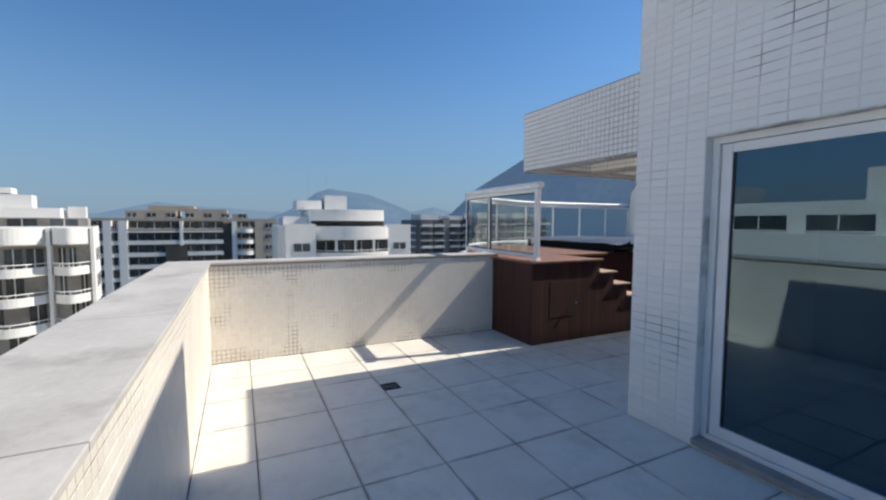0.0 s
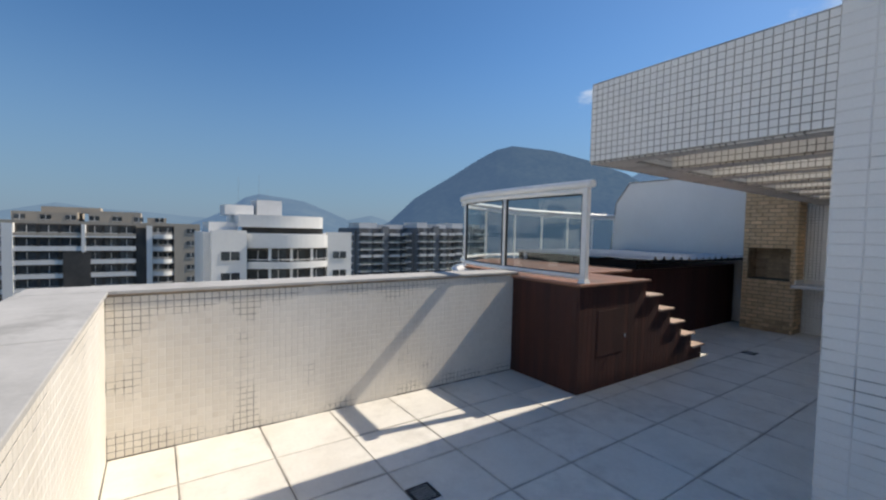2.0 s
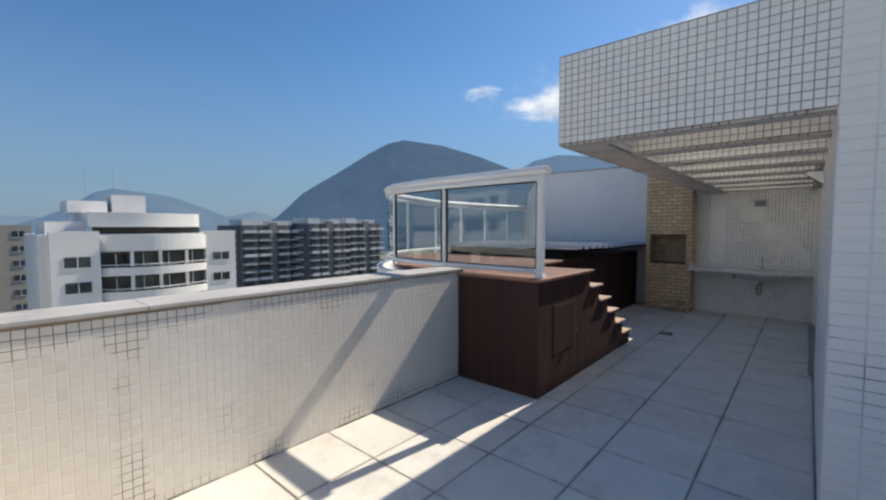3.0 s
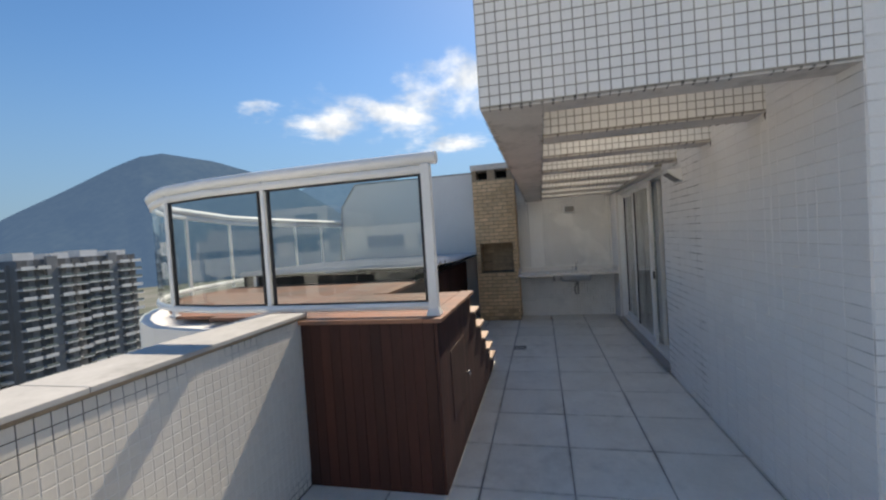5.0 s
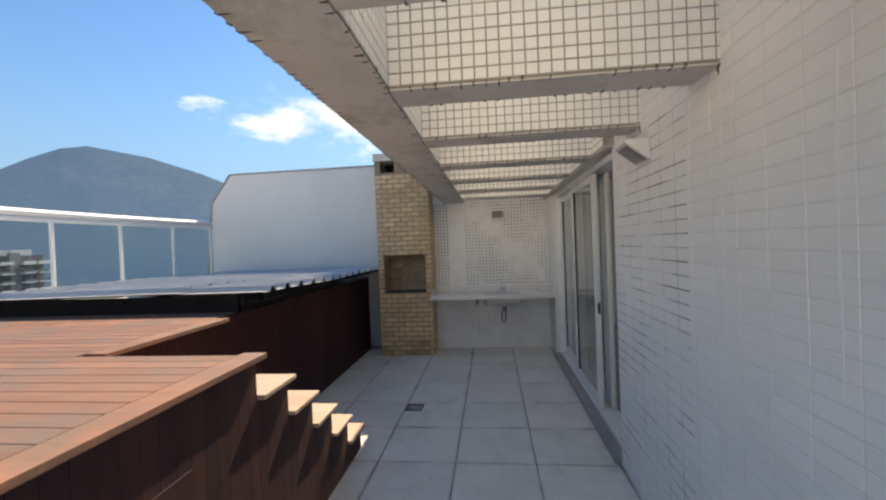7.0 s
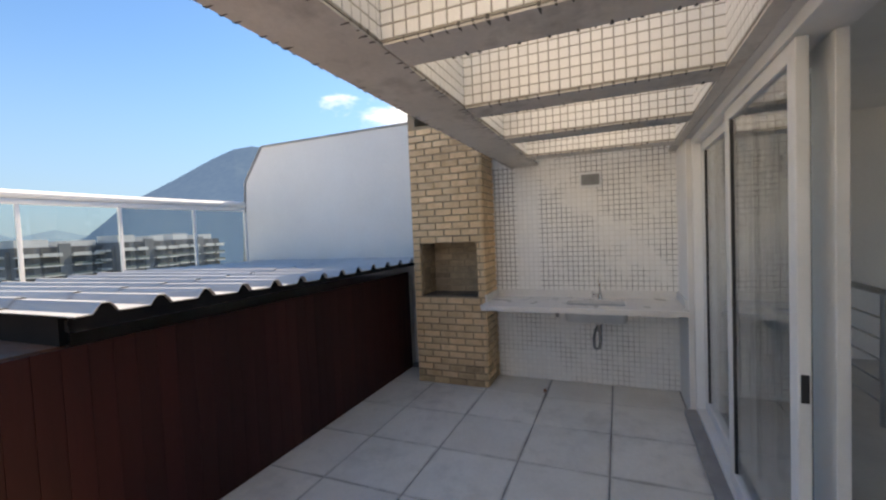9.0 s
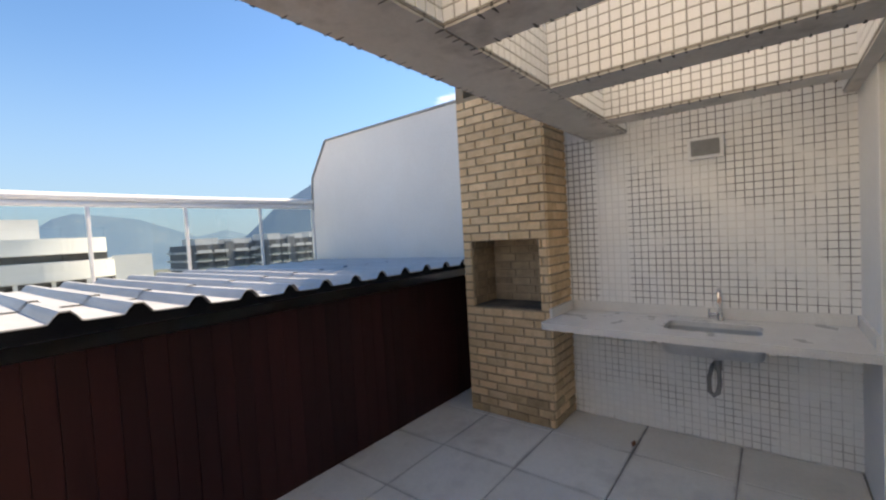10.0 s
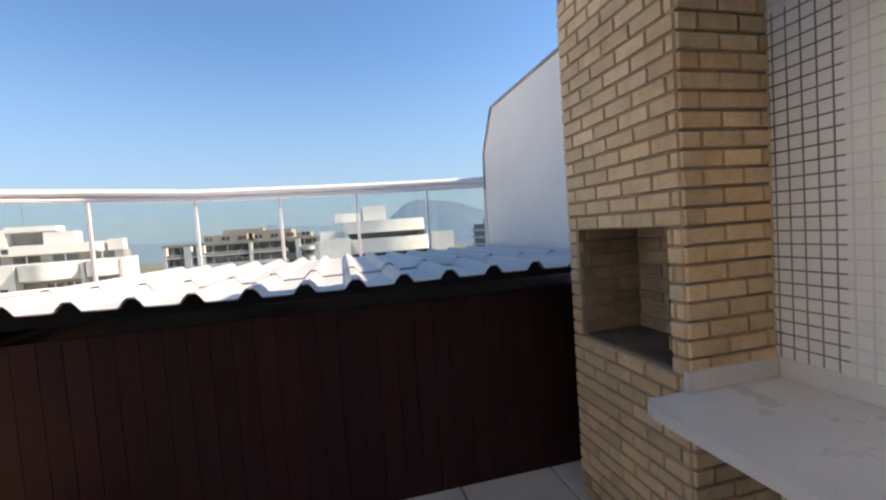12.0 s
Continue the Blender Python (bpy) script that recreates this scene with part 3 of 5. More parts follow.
# plain soffits under the beams
under(pergola, part("soffit", boxes((WX + 0.003, FY - 0.307, BB - 0.012, EX - 0.002, FY - 0.003, BB - 0.001), bevel=0.003), CONCRETE))
under(pergola, part("soffit", boxes((WX + 0.003, WY + 0.003, BB - 0.012, WX + 0.167, FY - 0.309, BB - 0.001), bevel=0.003), CONCRETE))
under(pergola, part("soffit", boxes((6.303, WY + 0.004, BB - 0.011, EX - 0.002, WY + 0.068, BB), bevel=0.003), CONCRETE))
for x in CROSS:
    under(pergola, part("soffit", boxes((x + 0.003, WY + (0.074 if x > 6.2 else 0.004), BB - 0.011, x + 0.217, FY - 0.314, BB - 0.001), bevel=0.003), CONCRETE))

# rooms behind the glass
# south opening and partition at x 6.05: unseen, added to set the rooms' light
structure("wall_room", boxes((WX + 0.2, -2.2, 0.0, 7.4, -2.0, 2.75), (7.4, -2.2, 0.0, 10.9, -2.0, 0.5), (7.4, -2.2, 2.45, 10.9, -2.0, 2.75), (10.9, -2.2, 0.0, 11.5, -2.0, 2.75), (6.05, -2.0, 0.03, 6.17, WY - 0.2, 2.75), (11.3, -2.0, 0.0, 11.5, WY - 0.2, 2.75), (WX + 0.2, -2.2, 2.75, 11.5, WY - 0.2, 2.9), (10.06, WY - 0.2, 0.0, 11.5, WY, 2.9)), PLASTER, "plain grey plastered walls and ceiling of the room indoors", "wall")
structure("floor_room", boxes((WX + 0.2, -2.0, -0.1, 11.3, WY - 0.2, 0.03)), ROOM_FLOOR, "beige tiled floor of the room indoors", "floor")

# ---- sliding doors ----
def slider(name, label, ax, frame_rows, panels, deep=0.06):
    """ax 'x' runs along x, 'y' along y. panels: (start, end, across, glass)."""
    def row(s0, s1, c0, c1, z0, z1):
        return (s0, c0, z0, s1, c1, z1) if ax == "x" else (c0, s0, z0, c1, s1, z1)
    s0, s1, c, h, lo = frame_rows
    at = (s0, c, 0.0) if ax == "x" else (c, s0, 0.0)
    d = thing(name, at, label, "sliding door", kind="structure")
    for r in ((s0, s0 + 0.05, c - deep, c + deep, lo, h), (s1 - 0.05, s1, c - deep, c + deep, lo, h), (s0 + 0.05, s1 - 0.05, c - deep, c + deep, h - 0.05, h), (s0 + 0.05, s1 - 0.05, c - deep, c + deep, lo, lo + 0.035)):
        under(d, part("door_frame", boxes(row(*r), bevel=0.004), WHITE_METAL))
    for p0, p1, pc, glass, wide in panels:
        for r in ((p0, p0 + wide), (p1 - 0.075, p1)):
            under(d, part("stile", boxes(row(r[0], r[1], pc - 0.02, pc + 0.02, lo + 0.04, h - 0.055), bevel=0.004), WHITE_METAL))
        for z0, z1 in ((lo + 0.04, lo + 0.12), (h - 0.12, h - 0.055)):
            under(d, part("panel_rail", boxes(row(p0 + wide, p1 - 0.075, pc - 0.02, pc + 0.02, z0, z1), bevel=0.004), WHITE_METAL))
        under(d, part("gasket", boxes(row(p0 + wide + 0.001, p0 + wide + 0.013, pc - 0.012, pc + 0.012, lo + 0.12, h - 0.12), row(p1 - 0.088, p1 - 0.076, pc - 0.012, pc + 0.012, lo + 0.12, h - 0.12)), GASKET))
        under(d, part("pane", boxes(row(p0 + wide + 0.001, p1 - 0.076, pc - 0.004, pc + 0.004, lo + 0.12, h - 0.12)), glass))
    return d


door_1 = slider("door_1", "closed white aluminium sliding door with dark reflecting glass", "y", (DW0 + 0.002, DW1 - 0.002, WX + 0.135, DWH - 0.002, 0.07),
                [(0.35, DW1 - 0.06, WX + 0.11, DOOR_GLASS, 0.075), (DW0 + 0.06, 0.43, WX + 0.16, DOOR_GLASS, 0.075)])
door_2 = slider("door_2", "half-open white aluminium sliding door onto the passage", "x", (DC0 + 0.002, DC1 - 0.002, WY - 0.115, DCH - 0.002, 0.07),
                [(7.15, 8.17, WY - 0.065, CLEAR_GLASS, 0.075), (8.12, DC1 - 0.06, WY - 0.115, CLEAR_GLASS, 0.075), (7.14, 8.16, WY - 0.168, CLEAR_GLASS, 0.19)], 0.08)
under(door_2, part("lock", boxes((7.142, WY - 0.077, 0.97, 7.149, WY - 0.053, 1.07), bevel=0.002), GASKET, label="small black lock"))
structure("trim_sill_west", boxes((WX - 0.03, DW0 - 0.05, 0.022, WX + 0.199, DW1 + 0.0, 0.07), bevel=0.004), SILL, "grey granite door sill", "sill")
structure("trim_sill_corridor", boxes((DC0, WY - 0.199, 0.022, DC1, WY + 0.05, 0.07), bevel=0.004), SILL, "grey granite door sill", "sill")

# ---- pool deck ----
DT, DF, DX0, DX1, SH = 1.165, 4.664, 3.85, 5.11, 5.53
deck = thing("pool_deck", (3.842, 4.657, 0), "raised timber pool deck clad in dark brown boards, with steps", "deck")
outer = [(3.86, 5.66), (3.87, 6.6), (3.98, 7.05), (4.15, 7.35), (4.35, 7.62), (4.64, 7.91), (5.0, 8.17), (5.42, 8.38), (5.9, 8.52), (6.7, 8.6), (10.05, 8.6), (10.05, 5.6), (5.2, 5.6)]
bm = prism(bmesh.new(), outer, -8, 1.10)
structure("wall_deck_drum", bm, CITY_WHITE, "curved white wall that carries the pool deck", "wall")
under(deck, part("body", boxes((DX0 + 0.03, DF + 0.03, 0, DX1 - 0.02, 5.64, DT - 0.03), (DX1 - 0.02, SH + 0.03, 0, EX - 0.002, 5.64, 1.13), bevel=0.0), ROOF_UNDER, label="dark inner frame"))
RISE, GO = DT / 6, 0.292
top_of = lambda xx: DT - 0.03 if xx < DX1 - 0.01 else max(0.0, RISE * (5 - int((xx - DX1) / GO)) - 0.025)
n = 37
w = (DX1 + 5 * GO - DX0) / n
for i in range(n):
    a = DX0 + i * w
    h = top_of(a + w * 0.5)
    if h > 0.02:
        under(deck, part("cladding_board", boxes((a + 0.0008, DF, 0.004, a + w - 0.0008, DF + 0.022, h), bevel=0.0012), BOARD))
n = 13
w = (5.645 - DF - 0.024) / n
for i in range(n):
    a = DF + 0.024 + i * w
    under(deck, part("cladding_board", boxes((DX0, a + 0.0008, 0.004, DX0 + 0.022, a + w - 0.0008, DT - 0.03), bevel=0.0012), BOARD))
for k in range(5):
    x0, z = DX1 + k * GO, RISE * (5 - k)
    under(deck, part("tread", boxes((x0 - 0.004, DF - 0.035, z - 0.025, x0 + GO + 0.03, SH, z), bevel=0.005), TREAD, label="bleached wooden tread"))
    under(deck, part("riser", boxes((x0 + GO - 0.02, DF + 0.024, z - RISE + 0.002, x0 + GO, SH, z - 0.026)), BOARD))
under(deck, part("riser", boxes((DX1 - 0.018, DF + 0.024, DT - RISE + 0.002, DX1 - 0.002, SH, DT - 0.03)), BOARD))
hatch = part("hatch", boxes((4.17, DF - 0.004, 0.36, 4.66, DF - 0.0005, 0.86), bevel=0.001), BOARD, label="small flush hatch in the cladding")
under(deck, hatch)
kn = part("handle", tube(tube(bmesh.new(), (4.61, DF - 0.012, 0.56), (4.61, DF - 0.035, 0.56), 0.008, 10), (4.61, DF - 0.035, 0.56), (4.61, DF - 0.05, 0.56), 0.02, 14), CHROME, hatch, "small chrome knob")
kn.matrix_parent_inverse = Matrix.Translation(-hatch.matrix_basis.translation)
# planks of the deck, running along y behind a border board
edge_x = lambda y: 3.80 if y < 6.0 else (3.86 + 0.10 * (y - 6) if y < 7 else 4.0 + 1.0 * (y - 7) ** 1.15)
under(deck, part("border_board", boxes((3.82, DF - 0.035, DT - 0.028, DX1 + 0.03, DF + 0.085, DT), bevel=0.004), DECKING))
under(deck, part("border_board", boxes((DX1 + 0.035, SH - 0.035, DT - 0.028, 6.16, SH + 0.083, DT), bevel=0.004), DECKING))
x = 3.82
while x < 6.38:
    y0, y1 = (DF + 0.088 if x + 0.07 < DX1 + 0.03 else SH + 0.086), 5.95
    while y1 < 8.2 and edge_x(y1 + 0.06) + 0.1 < x:
        y1 += 0.06
    cut = y0 + 0.4 + 1.1 * ((x * 7.31) % 1.0)
    for a, b in ((y0, min(cut, y1)), (cut, y1)):
        if b - a > 0.08:
            under(deck, part("plank", boxes((x + 0.002, a + 0.001, DT - 0.028, x + 0.096, b - 0.001, DT), bevel=0.003), DECKING))
    x += 0.098
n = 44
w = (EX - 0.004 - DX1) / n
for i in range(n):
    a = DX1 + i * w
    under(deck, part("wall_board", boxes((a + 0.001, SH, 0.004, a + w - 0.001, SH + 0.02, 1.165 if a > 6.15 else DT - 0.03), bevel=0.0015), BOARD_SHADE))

# corrugated roof over the pool machinery
shed_roof = thing("corrugated_roof", (6.36, 5.32, 1.22), "corrugated grey metal sheet roof lying low over the pool", "roof")
PITCH = 0.25


def wave(x):
    s = ((x - 6.36) / PITCH) % 1.0
    return 0.045 * (1 - min(1.0, max(0.0, (abs(s - 0.5) - 0.09) / 0.13)))


bm = bmesh.new()
xs = [6.36 + k * PITCH / 14 for k in range(int((10.06 - 6.36) / PITCH * 14) + 1)]
ys = [5.31 + 0.29 * k for k in range(11)]
lay = []
for level in (0.0, -0.006):
    g = []
    for yy in ys:
        g.append([bm.verts.new((xx, yy + 0.012 * math.sin(xx * 3.1), 1.325 - 0.008 * (xx - 6.36) - 0.004 * (yy - 5.31) + wave(xx) + 0.007 * math.sin(xx * 2.3 + yy) + level)) for xx in xs])
    lay.append(g)
for g in lay:
    for a, b in zip(g, g[1:]):
        for i in range(len(xs) - 1):
            bm.faces.new((a[i], a[i + 1], b[i + 1], b[i]))
for i in range(len(xs) - 1):
    bm.faces.new((lay[0][0][i], lay[0][0][i + 1], lay[1][0][i + 1], lay[1][0][i]))
    bm.faces.new((lay[0][-1][i], lay[0][-1][i + 1], lay[1][-1][i + 1], lay[1][-1][i]))
under(shed_roof, part("sheet", bm, ROOFING))
# overlapping second course of sheets
bm = bmesh.new()
g = [[bm.verts.new((xx, yy, 1.332 - 0.008 * (xx - 6.36) - 0.004 * (yy - 5.31) + wave(xx) + 0.007 * math.sin(xx * 2.3 + yy) + 0.001)) for xx in xs] for yy in (6.05 , 6.3, 7.2, 8.19)]
for a, b in zip(g, g[1:]):
    for i in range(len(xs) - 1):
        bm.faces.new((a[i], a[i + 1], b[i + 1], b[i]))
under(shed_roof, part("upper_sheet", bm, ROOFING))
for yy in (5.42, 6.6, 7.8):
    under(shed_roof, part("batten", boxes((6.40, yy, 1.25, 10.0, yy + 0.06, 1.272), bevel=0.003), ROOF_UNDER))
# black filler behind the drip edge, added as the shade under the ribs
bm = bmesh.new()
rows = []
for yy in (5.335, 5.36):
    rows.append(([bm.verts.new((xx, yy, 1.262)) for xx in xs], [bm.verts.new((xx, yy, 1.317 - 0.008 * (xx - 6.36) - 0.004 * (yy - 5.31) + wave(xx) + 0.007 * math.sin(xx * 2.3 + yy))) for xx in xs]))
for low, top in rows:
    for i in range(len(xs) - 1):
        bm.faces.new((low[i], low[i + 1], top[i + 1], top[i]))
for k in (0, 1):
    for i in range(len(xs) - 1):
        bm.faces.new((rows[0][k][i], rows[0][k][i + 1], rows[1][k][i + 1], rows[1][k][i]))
under(shed_roof, part("rib_shade_strip", bm, ROOF_UNDER))
# dark strip painted as the shade in the open gap below the sheet
under(shed_roof, part("eave_gap_shade", boxes((6.45, 5.56, 1.23, 9.83, 5.59, 1.285)), ROOF_UNDER))
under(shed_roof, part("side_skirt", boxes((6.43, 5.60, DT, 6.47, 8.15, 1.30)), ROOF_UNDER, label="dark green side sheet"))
under(shed_roof, part("leg", boxes((6.37, 7.9, DT, 6.42, 7.95, 1.315), bevel=0.003), WHITE_METAL))

# ---- glass railing round the deck ----
line = [(3.95, 4.70), (3.95, 5.3), (3.97, 5.95), (4.02, 6.5), (4.13, 6.98)]
arc = [(4.26, 7.22), (4.46, 7.50), (4.72, 7.77), (5.0, 7.99), (5.31, 8.16)]
far = [(5.64, 8.29), (6.60, 8.47), (7.5, 8.53), (8.41, 8.54), (9.31, 8.50), (10.07, 8.41)]
path_xy = line + arc + far
railing = thing("glass_railing", (3.95, 4.70, DT), "curved white aluminium railing with grey-tinted glass panes", "railing")
RT = 2.17
HT = lambda p: RT - (0.03 if p[1] > 8.3 else 0.0)


def along(pts, a, b, lift):
    return [(p[0], p[1], lift(p)) for p in pts[a:b + 1]]


under(railing, part("handrail", sweep(bmesh.new(), [(3.95, 4.625, RT + 0.035)] + along(path_xy, 0, len(path_xy) - 1, lambda p: HT(p) + 0.035), 0.048, 14, 0.85), WHITE_METAL, smooth=True))
under(railing, part("top_channel", sweep(bmesh.new(), along(path_xy, 0, len(path_xy) - 1, lambda p: HT(p) - 0.035), 0.026, 8, 1.2), WHITE_METAL))
under(railing, part("bottom_channel", sweep(bmesh.new(), along(path_xy, 0, len(path_xy) - 1, lambda p: DT + 0.065), 0.024, 8, 1.2), WHITE_METAL))
posts = [0, 2, 4, 10, 11, 12, 13, 14, 15]
for i in posts:
    px, py = path_xy[i]
    s = 0.031 if i == 0 else 0.017
    under(railing, part("post", boxes((px - s, py - s, DT - 0.01, px + s, py + s, HT((px, py))), bevel=0.006), WHITE_METAL))
    if i <= 4:
        under(railing, part("bracket", tube(bmesh.new(), (px, py, HT((px, py)) - 0.03), (px, py, HT((px, py)) + 0.02), 0.02), STEEL))
        under(railing, part("foot_plate", boxes((px - s - 0.014, py - s - 0.014, DT + 0.001, px + s + 0.014, py + s + 0.014, DT + 0.009), bevel=0.002), WHITE_METAL))
for a, b in zip(posts, posts[1:]):
    pts = path_xy[a:b + 1]
    bm = bmesh.new()
    lo, hi = DT + 0.095, [HT(p) - 0.068 for p in pts]
    va, vb = [bm.verts.new((p[0], p[1], lo)) for p in pts], [bm.verts.new((p[0], p[1], h)) for p, h in zip(pts, hi)]
    for i in range(len(pts) - 1):
        bm.faces.new((va[i], va[i + 1], vb[i + 1], vb[i]))
    bmesh.ops.solidify(bm, geom=bm.faces[:], thickness=0.006)
    pane = part("pane", bm, RAIL_GLASS)
    under(railing, pane)
    pane.visible_shadow = a >= 4
    if a < 4:
        bm = bmesh.new()
        for zz in (lambda p: lo, lambda p: HT(p) - 0.07):
            sweep(bm, [(p[0], p[1], zz(p)) for p in pts], 0.009, 6)
        for p, q in ((pts[0], pts[1]), (pts[-1], pts[-2])):
            d = (Vector(q) - Vector(p)).normalized() * 0.042
            tube(bm, (p[0] + d.x, p[1] + d.y, lo), (p[0] + d.x, p[1] + d.y, HT(p) - 0.07), 0.015, 6)
        under(railing, part("gasket", bm, GASKET))

bm = bmesh.new()
low = [bm.verts.new((3.95 + a * 0.047, 4.70 + b * 0.047, DT + 0.009)) for a, b in ((-1, -1), (1, -1), (1, 1), (-1, 1))]
top = [bm.verts.new((3.95 + a * 0.0325, 4.70 + b * 0.0325, DT + 0.05)) for a, b in ((-1, -1), (1, -1), (1, 1), (-1, 1))]
bm.faces.new(low[::-1])
bm.faces.new(top)
for i in range(4):
    bm.faces.new((low[i], low[(i + 1) % 4], top[(i + 1) % 4], top[i]))
under(railing, part("foot_bracket", bm, WHITE_METAL))

# ---- barbecue chimney ----
CX, C0, C1, CH = 9.415, 4.44, 5.24, 3.05
O0, O1, OZ0, OZ1 = 4.52, 5.152, 0.938, 1.512
bbq = thing("barbecue_chimney", (CX, C0, 0), "tall tan brick barbecue with an open hearth", "barbecue")
k = 0.006
for r in ((CX + k, C0 + k, 0, EX - 0.001, C1, OZ0), (CX + k, C0 + k, OZ0, EX - 0.001, O0, OZ1), (CX + k, O1, OZ0, EX - 0.001, C1, OZ1), (EX - 0.06, O0, OZ0, EX - 0.001, O1, OZ1), (CX + k, C0 + k, OZ1, EX - 0.001, C1, 2.76),
      (CX + k, C0 + k, 2.76, EX - 0.001, 4.56, 2.94), (CX + k, 4.79, 2.76, EX - 0.001, 4.94, 2.94), (CX + k, 5.16, 2.76, EX - 0.001, C1, 2.94), (EX - 0.06, 4.56, 2.76, EX - 0.001, 5.16, 2.94)):
    under(bbq, part("core_block", boxes(r), MORTAR))
under(bbq, part("cap", boxes((CX - 0.02, C0 - 0.02, 2.94, EX, C1 + 0.02, CH), bevel=0.008), CONCRETE, label="weathered concrete cap"))
under(bbq, part("hearth_floor", boxes((CX + 0.03, O0 + 0.002, OZ0 + 0.001, EX - 0.062, O1 - 0.002, OZ0 + 0.012)), HEARTH, label="sooty hearth floor"))
# black sheet standing for the shade deep inside the flue holes
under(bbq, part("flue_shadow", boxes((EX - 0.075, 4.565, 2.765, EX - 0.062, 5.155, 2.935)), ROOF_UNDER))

# ---- counter with sink ----
KZ, KX = 0.895, 9.19
counter = thing("counter", (KX, WY, KZ - 0.04), "pale granite counter hung on the tiled end wall", "counter")
S0, S1, SX0, SX1 = 3.12, 3.66, 9.37, 9.66
gx, gy = [KX + 0.06, SX0, SX1, EX - 0.003], [WY + 0.003, S0, S1, C0 - 0.004]
bm = bmesh.new()
g = [[[bm.verts.new((a, b, c)) for c in (KZ - 0.035, KZ)] for b in gy] for a in gx]
for i in range(3):
    for j in range(3):
        if (i, j) != (1, 1):
            for c in (0, 1):
                bm.faces.new((g[i][j][c], g[i + 1][j][c], g[i + 1][j + 1][c], g[i][j + 1][c]))
        for di, dj, p, q in ((-1, 0, (i, j), (i, j + 1)), (1, 0, (i + 1, j), (i + 1, j + 1)), (0, -1, (i, j), (i + 1, j)), (0, 1, (i, j + 1), (i + 1, j + 1))):
            ni, nj = i + di, j + dj
            if (i, j) != (1, 1) and (not (0 <= ni < 3 and 0 <= nj < 3) or (ni, nj) == (1, 1)):
                bm.faces.new((g[p[0]][p[1]][0], g[q[0]][q[1]][0], g[q[0]][q[1]][1], g[p[0]][p[1]][1]))
under(counter, part("top", bm, COUNTER))
bm = prism(bmesh.new(), [(KX + 0.06, WY + 0.003), (KX + 0.06, C0 + 0.0), (KX + 0.045, C0 + 0.0), (KX + 0.012, C0 - 0.03), (KX, C0 - 0.07), (KX, WY + 0.003)], KZ - 0.045, KZ + 0.0005)
under(counter, part("front_edge", bm, COUNTER))
under(counter, part("splashback", boxes((EX - 0.023, WY + 0.025, KZ + 0.001, EX - 0.003, C0 - 0.026, KZ + 0.075), bevel=0.002), COUNTER))
under(counter, part("splashback", boxes((CX - 0.03, C0 - 0.024, KZ + 0.001, EX - 0.003, C0 - 0.004, KZ + 0.075), bevel=0.002), COUNTER))
under(counter, part("splashback", boxes((KX + 0.1, WY + 0.003, KZ + 0.001, EX - 0.003, WY + 0.023, KZ + 0.075), bevel=0.002), COUNTER))
for yb in (2.95, 4.0):
    under(counter, part("bracket", boxes((9.45, yb, KZ - 0.07, EX - 0.004, yb + 0.03, KZ - 0.037), bevel=0.002), PLASTIC))
sink = thing("sink", (9.5, 3.39, KZ - 0.15), "stainless steel sink bowl set into the granite counter", "sink")


def rounded(x0, y0, x1, y1, r, z, n=5):
    """One ring of a rectangle with rounded corners."""
    out = []
    for cx, cy, a in ((x1 - r, y1 - r, 0), (x0 + r, y1 - r, 90), (x0 + r, y0 + r, 180), (x1 - r, y0 + r, 270)):
        for q in range(n + 1):
            b = radians(a + 90 * q / n)
            out.append((cx + r * math.cos(b), cy + r * math.sin(b), z))
    return out


def ringed(bm, rings, closed):
    loops = [[bm.verts.new(p) for p in ring] for ring in rings]
    for a, b in zip(loops, loops[1:]):
        for i in range(len(a)):
            k = (i + 1) % len(a)
            bm.faces.new((a[i], a[k], b[k], b[i]))
    if closed:
        bm.faces.new(loops[-1])
    return bm


def bowl_ring(inset, r, z):
    return rounded(SX0 - 0.008 + inset, S0 - 0.008 + inset, SX1 + 0.008 - inset, S1 + 0.008 - inset, r, z)


inner = [(-0.003, 0.03, KZ - 0.036), (0.0, 0.03, KZ - 0.036), (0.004, 0.05, KZ - 0.07), (0.012, 0.055, KZ - 0.14), (0.022, 0.055, KZ - 0.156), (0.04, 0.05, KZ - 0.163)]
under(sink, part("bowl", ringed(bmesh.new(), [bowl_ring(*q) for q in inner], True), SINK_STEEL, smooth=True))
shell = [(-0.003, 0.03, KZ - 0.036), (0.0, 0.05, KZ - 0.075), (0.008, 0.055, KZ - 0.145), (0.018, 0.055, KZ - 0.163), (0.04, 0.05, KZ - 0.17)]
under(sink, part("shell", ringed(bmesh.new(), [bowl_ring(*q) for q in shell], True), STEEL, smooth=True))
lip = [(-0.004, 0.012, KZ + 0.0008), (0.014, 0.05, KZ + 0.0008), (0.0155, 0.05, KZ - 0.001), (0.0155, 0.05, KZ - 0.034)]
under(counter, part("cutout_edge", ringed(bmesh.new(), [bowl_ring(*q) for q in lip], False), COUNTER))
under(sink, part("drain", tube(bmesh.new(), (9.51, 3.36, KZ - 0.166), (9.51, 3.36, KZ - 0.160), 0.042, 18), IRON, label="dark drain grate"))
under(sink, part("strainer", tube(bmesh.new(), (9.51, 3.36, KZ - 0.20), (9.51, 3.36, KZ - 0.171), 0.036, 16), STEEL))
bm = tube(sweep(bmesh.new(), [(9.51, 3.36, KZ - 0.25), (9.505, 3.355, KZ - 0.36), (9.50, 3.365, KZ - 0.42), (9.50, 3.39, KZ - 0.44), (9.505, 3.41, KZ - 0.42), (9.53, 3.415, KZ - 0.34), (9.58, 3.40, KZ - 0.27)], 0.014, 10), (9.51, 3.36, KZ - 0.27), (9.51, 3.36, KZ - 0.198), 0.022, 12)
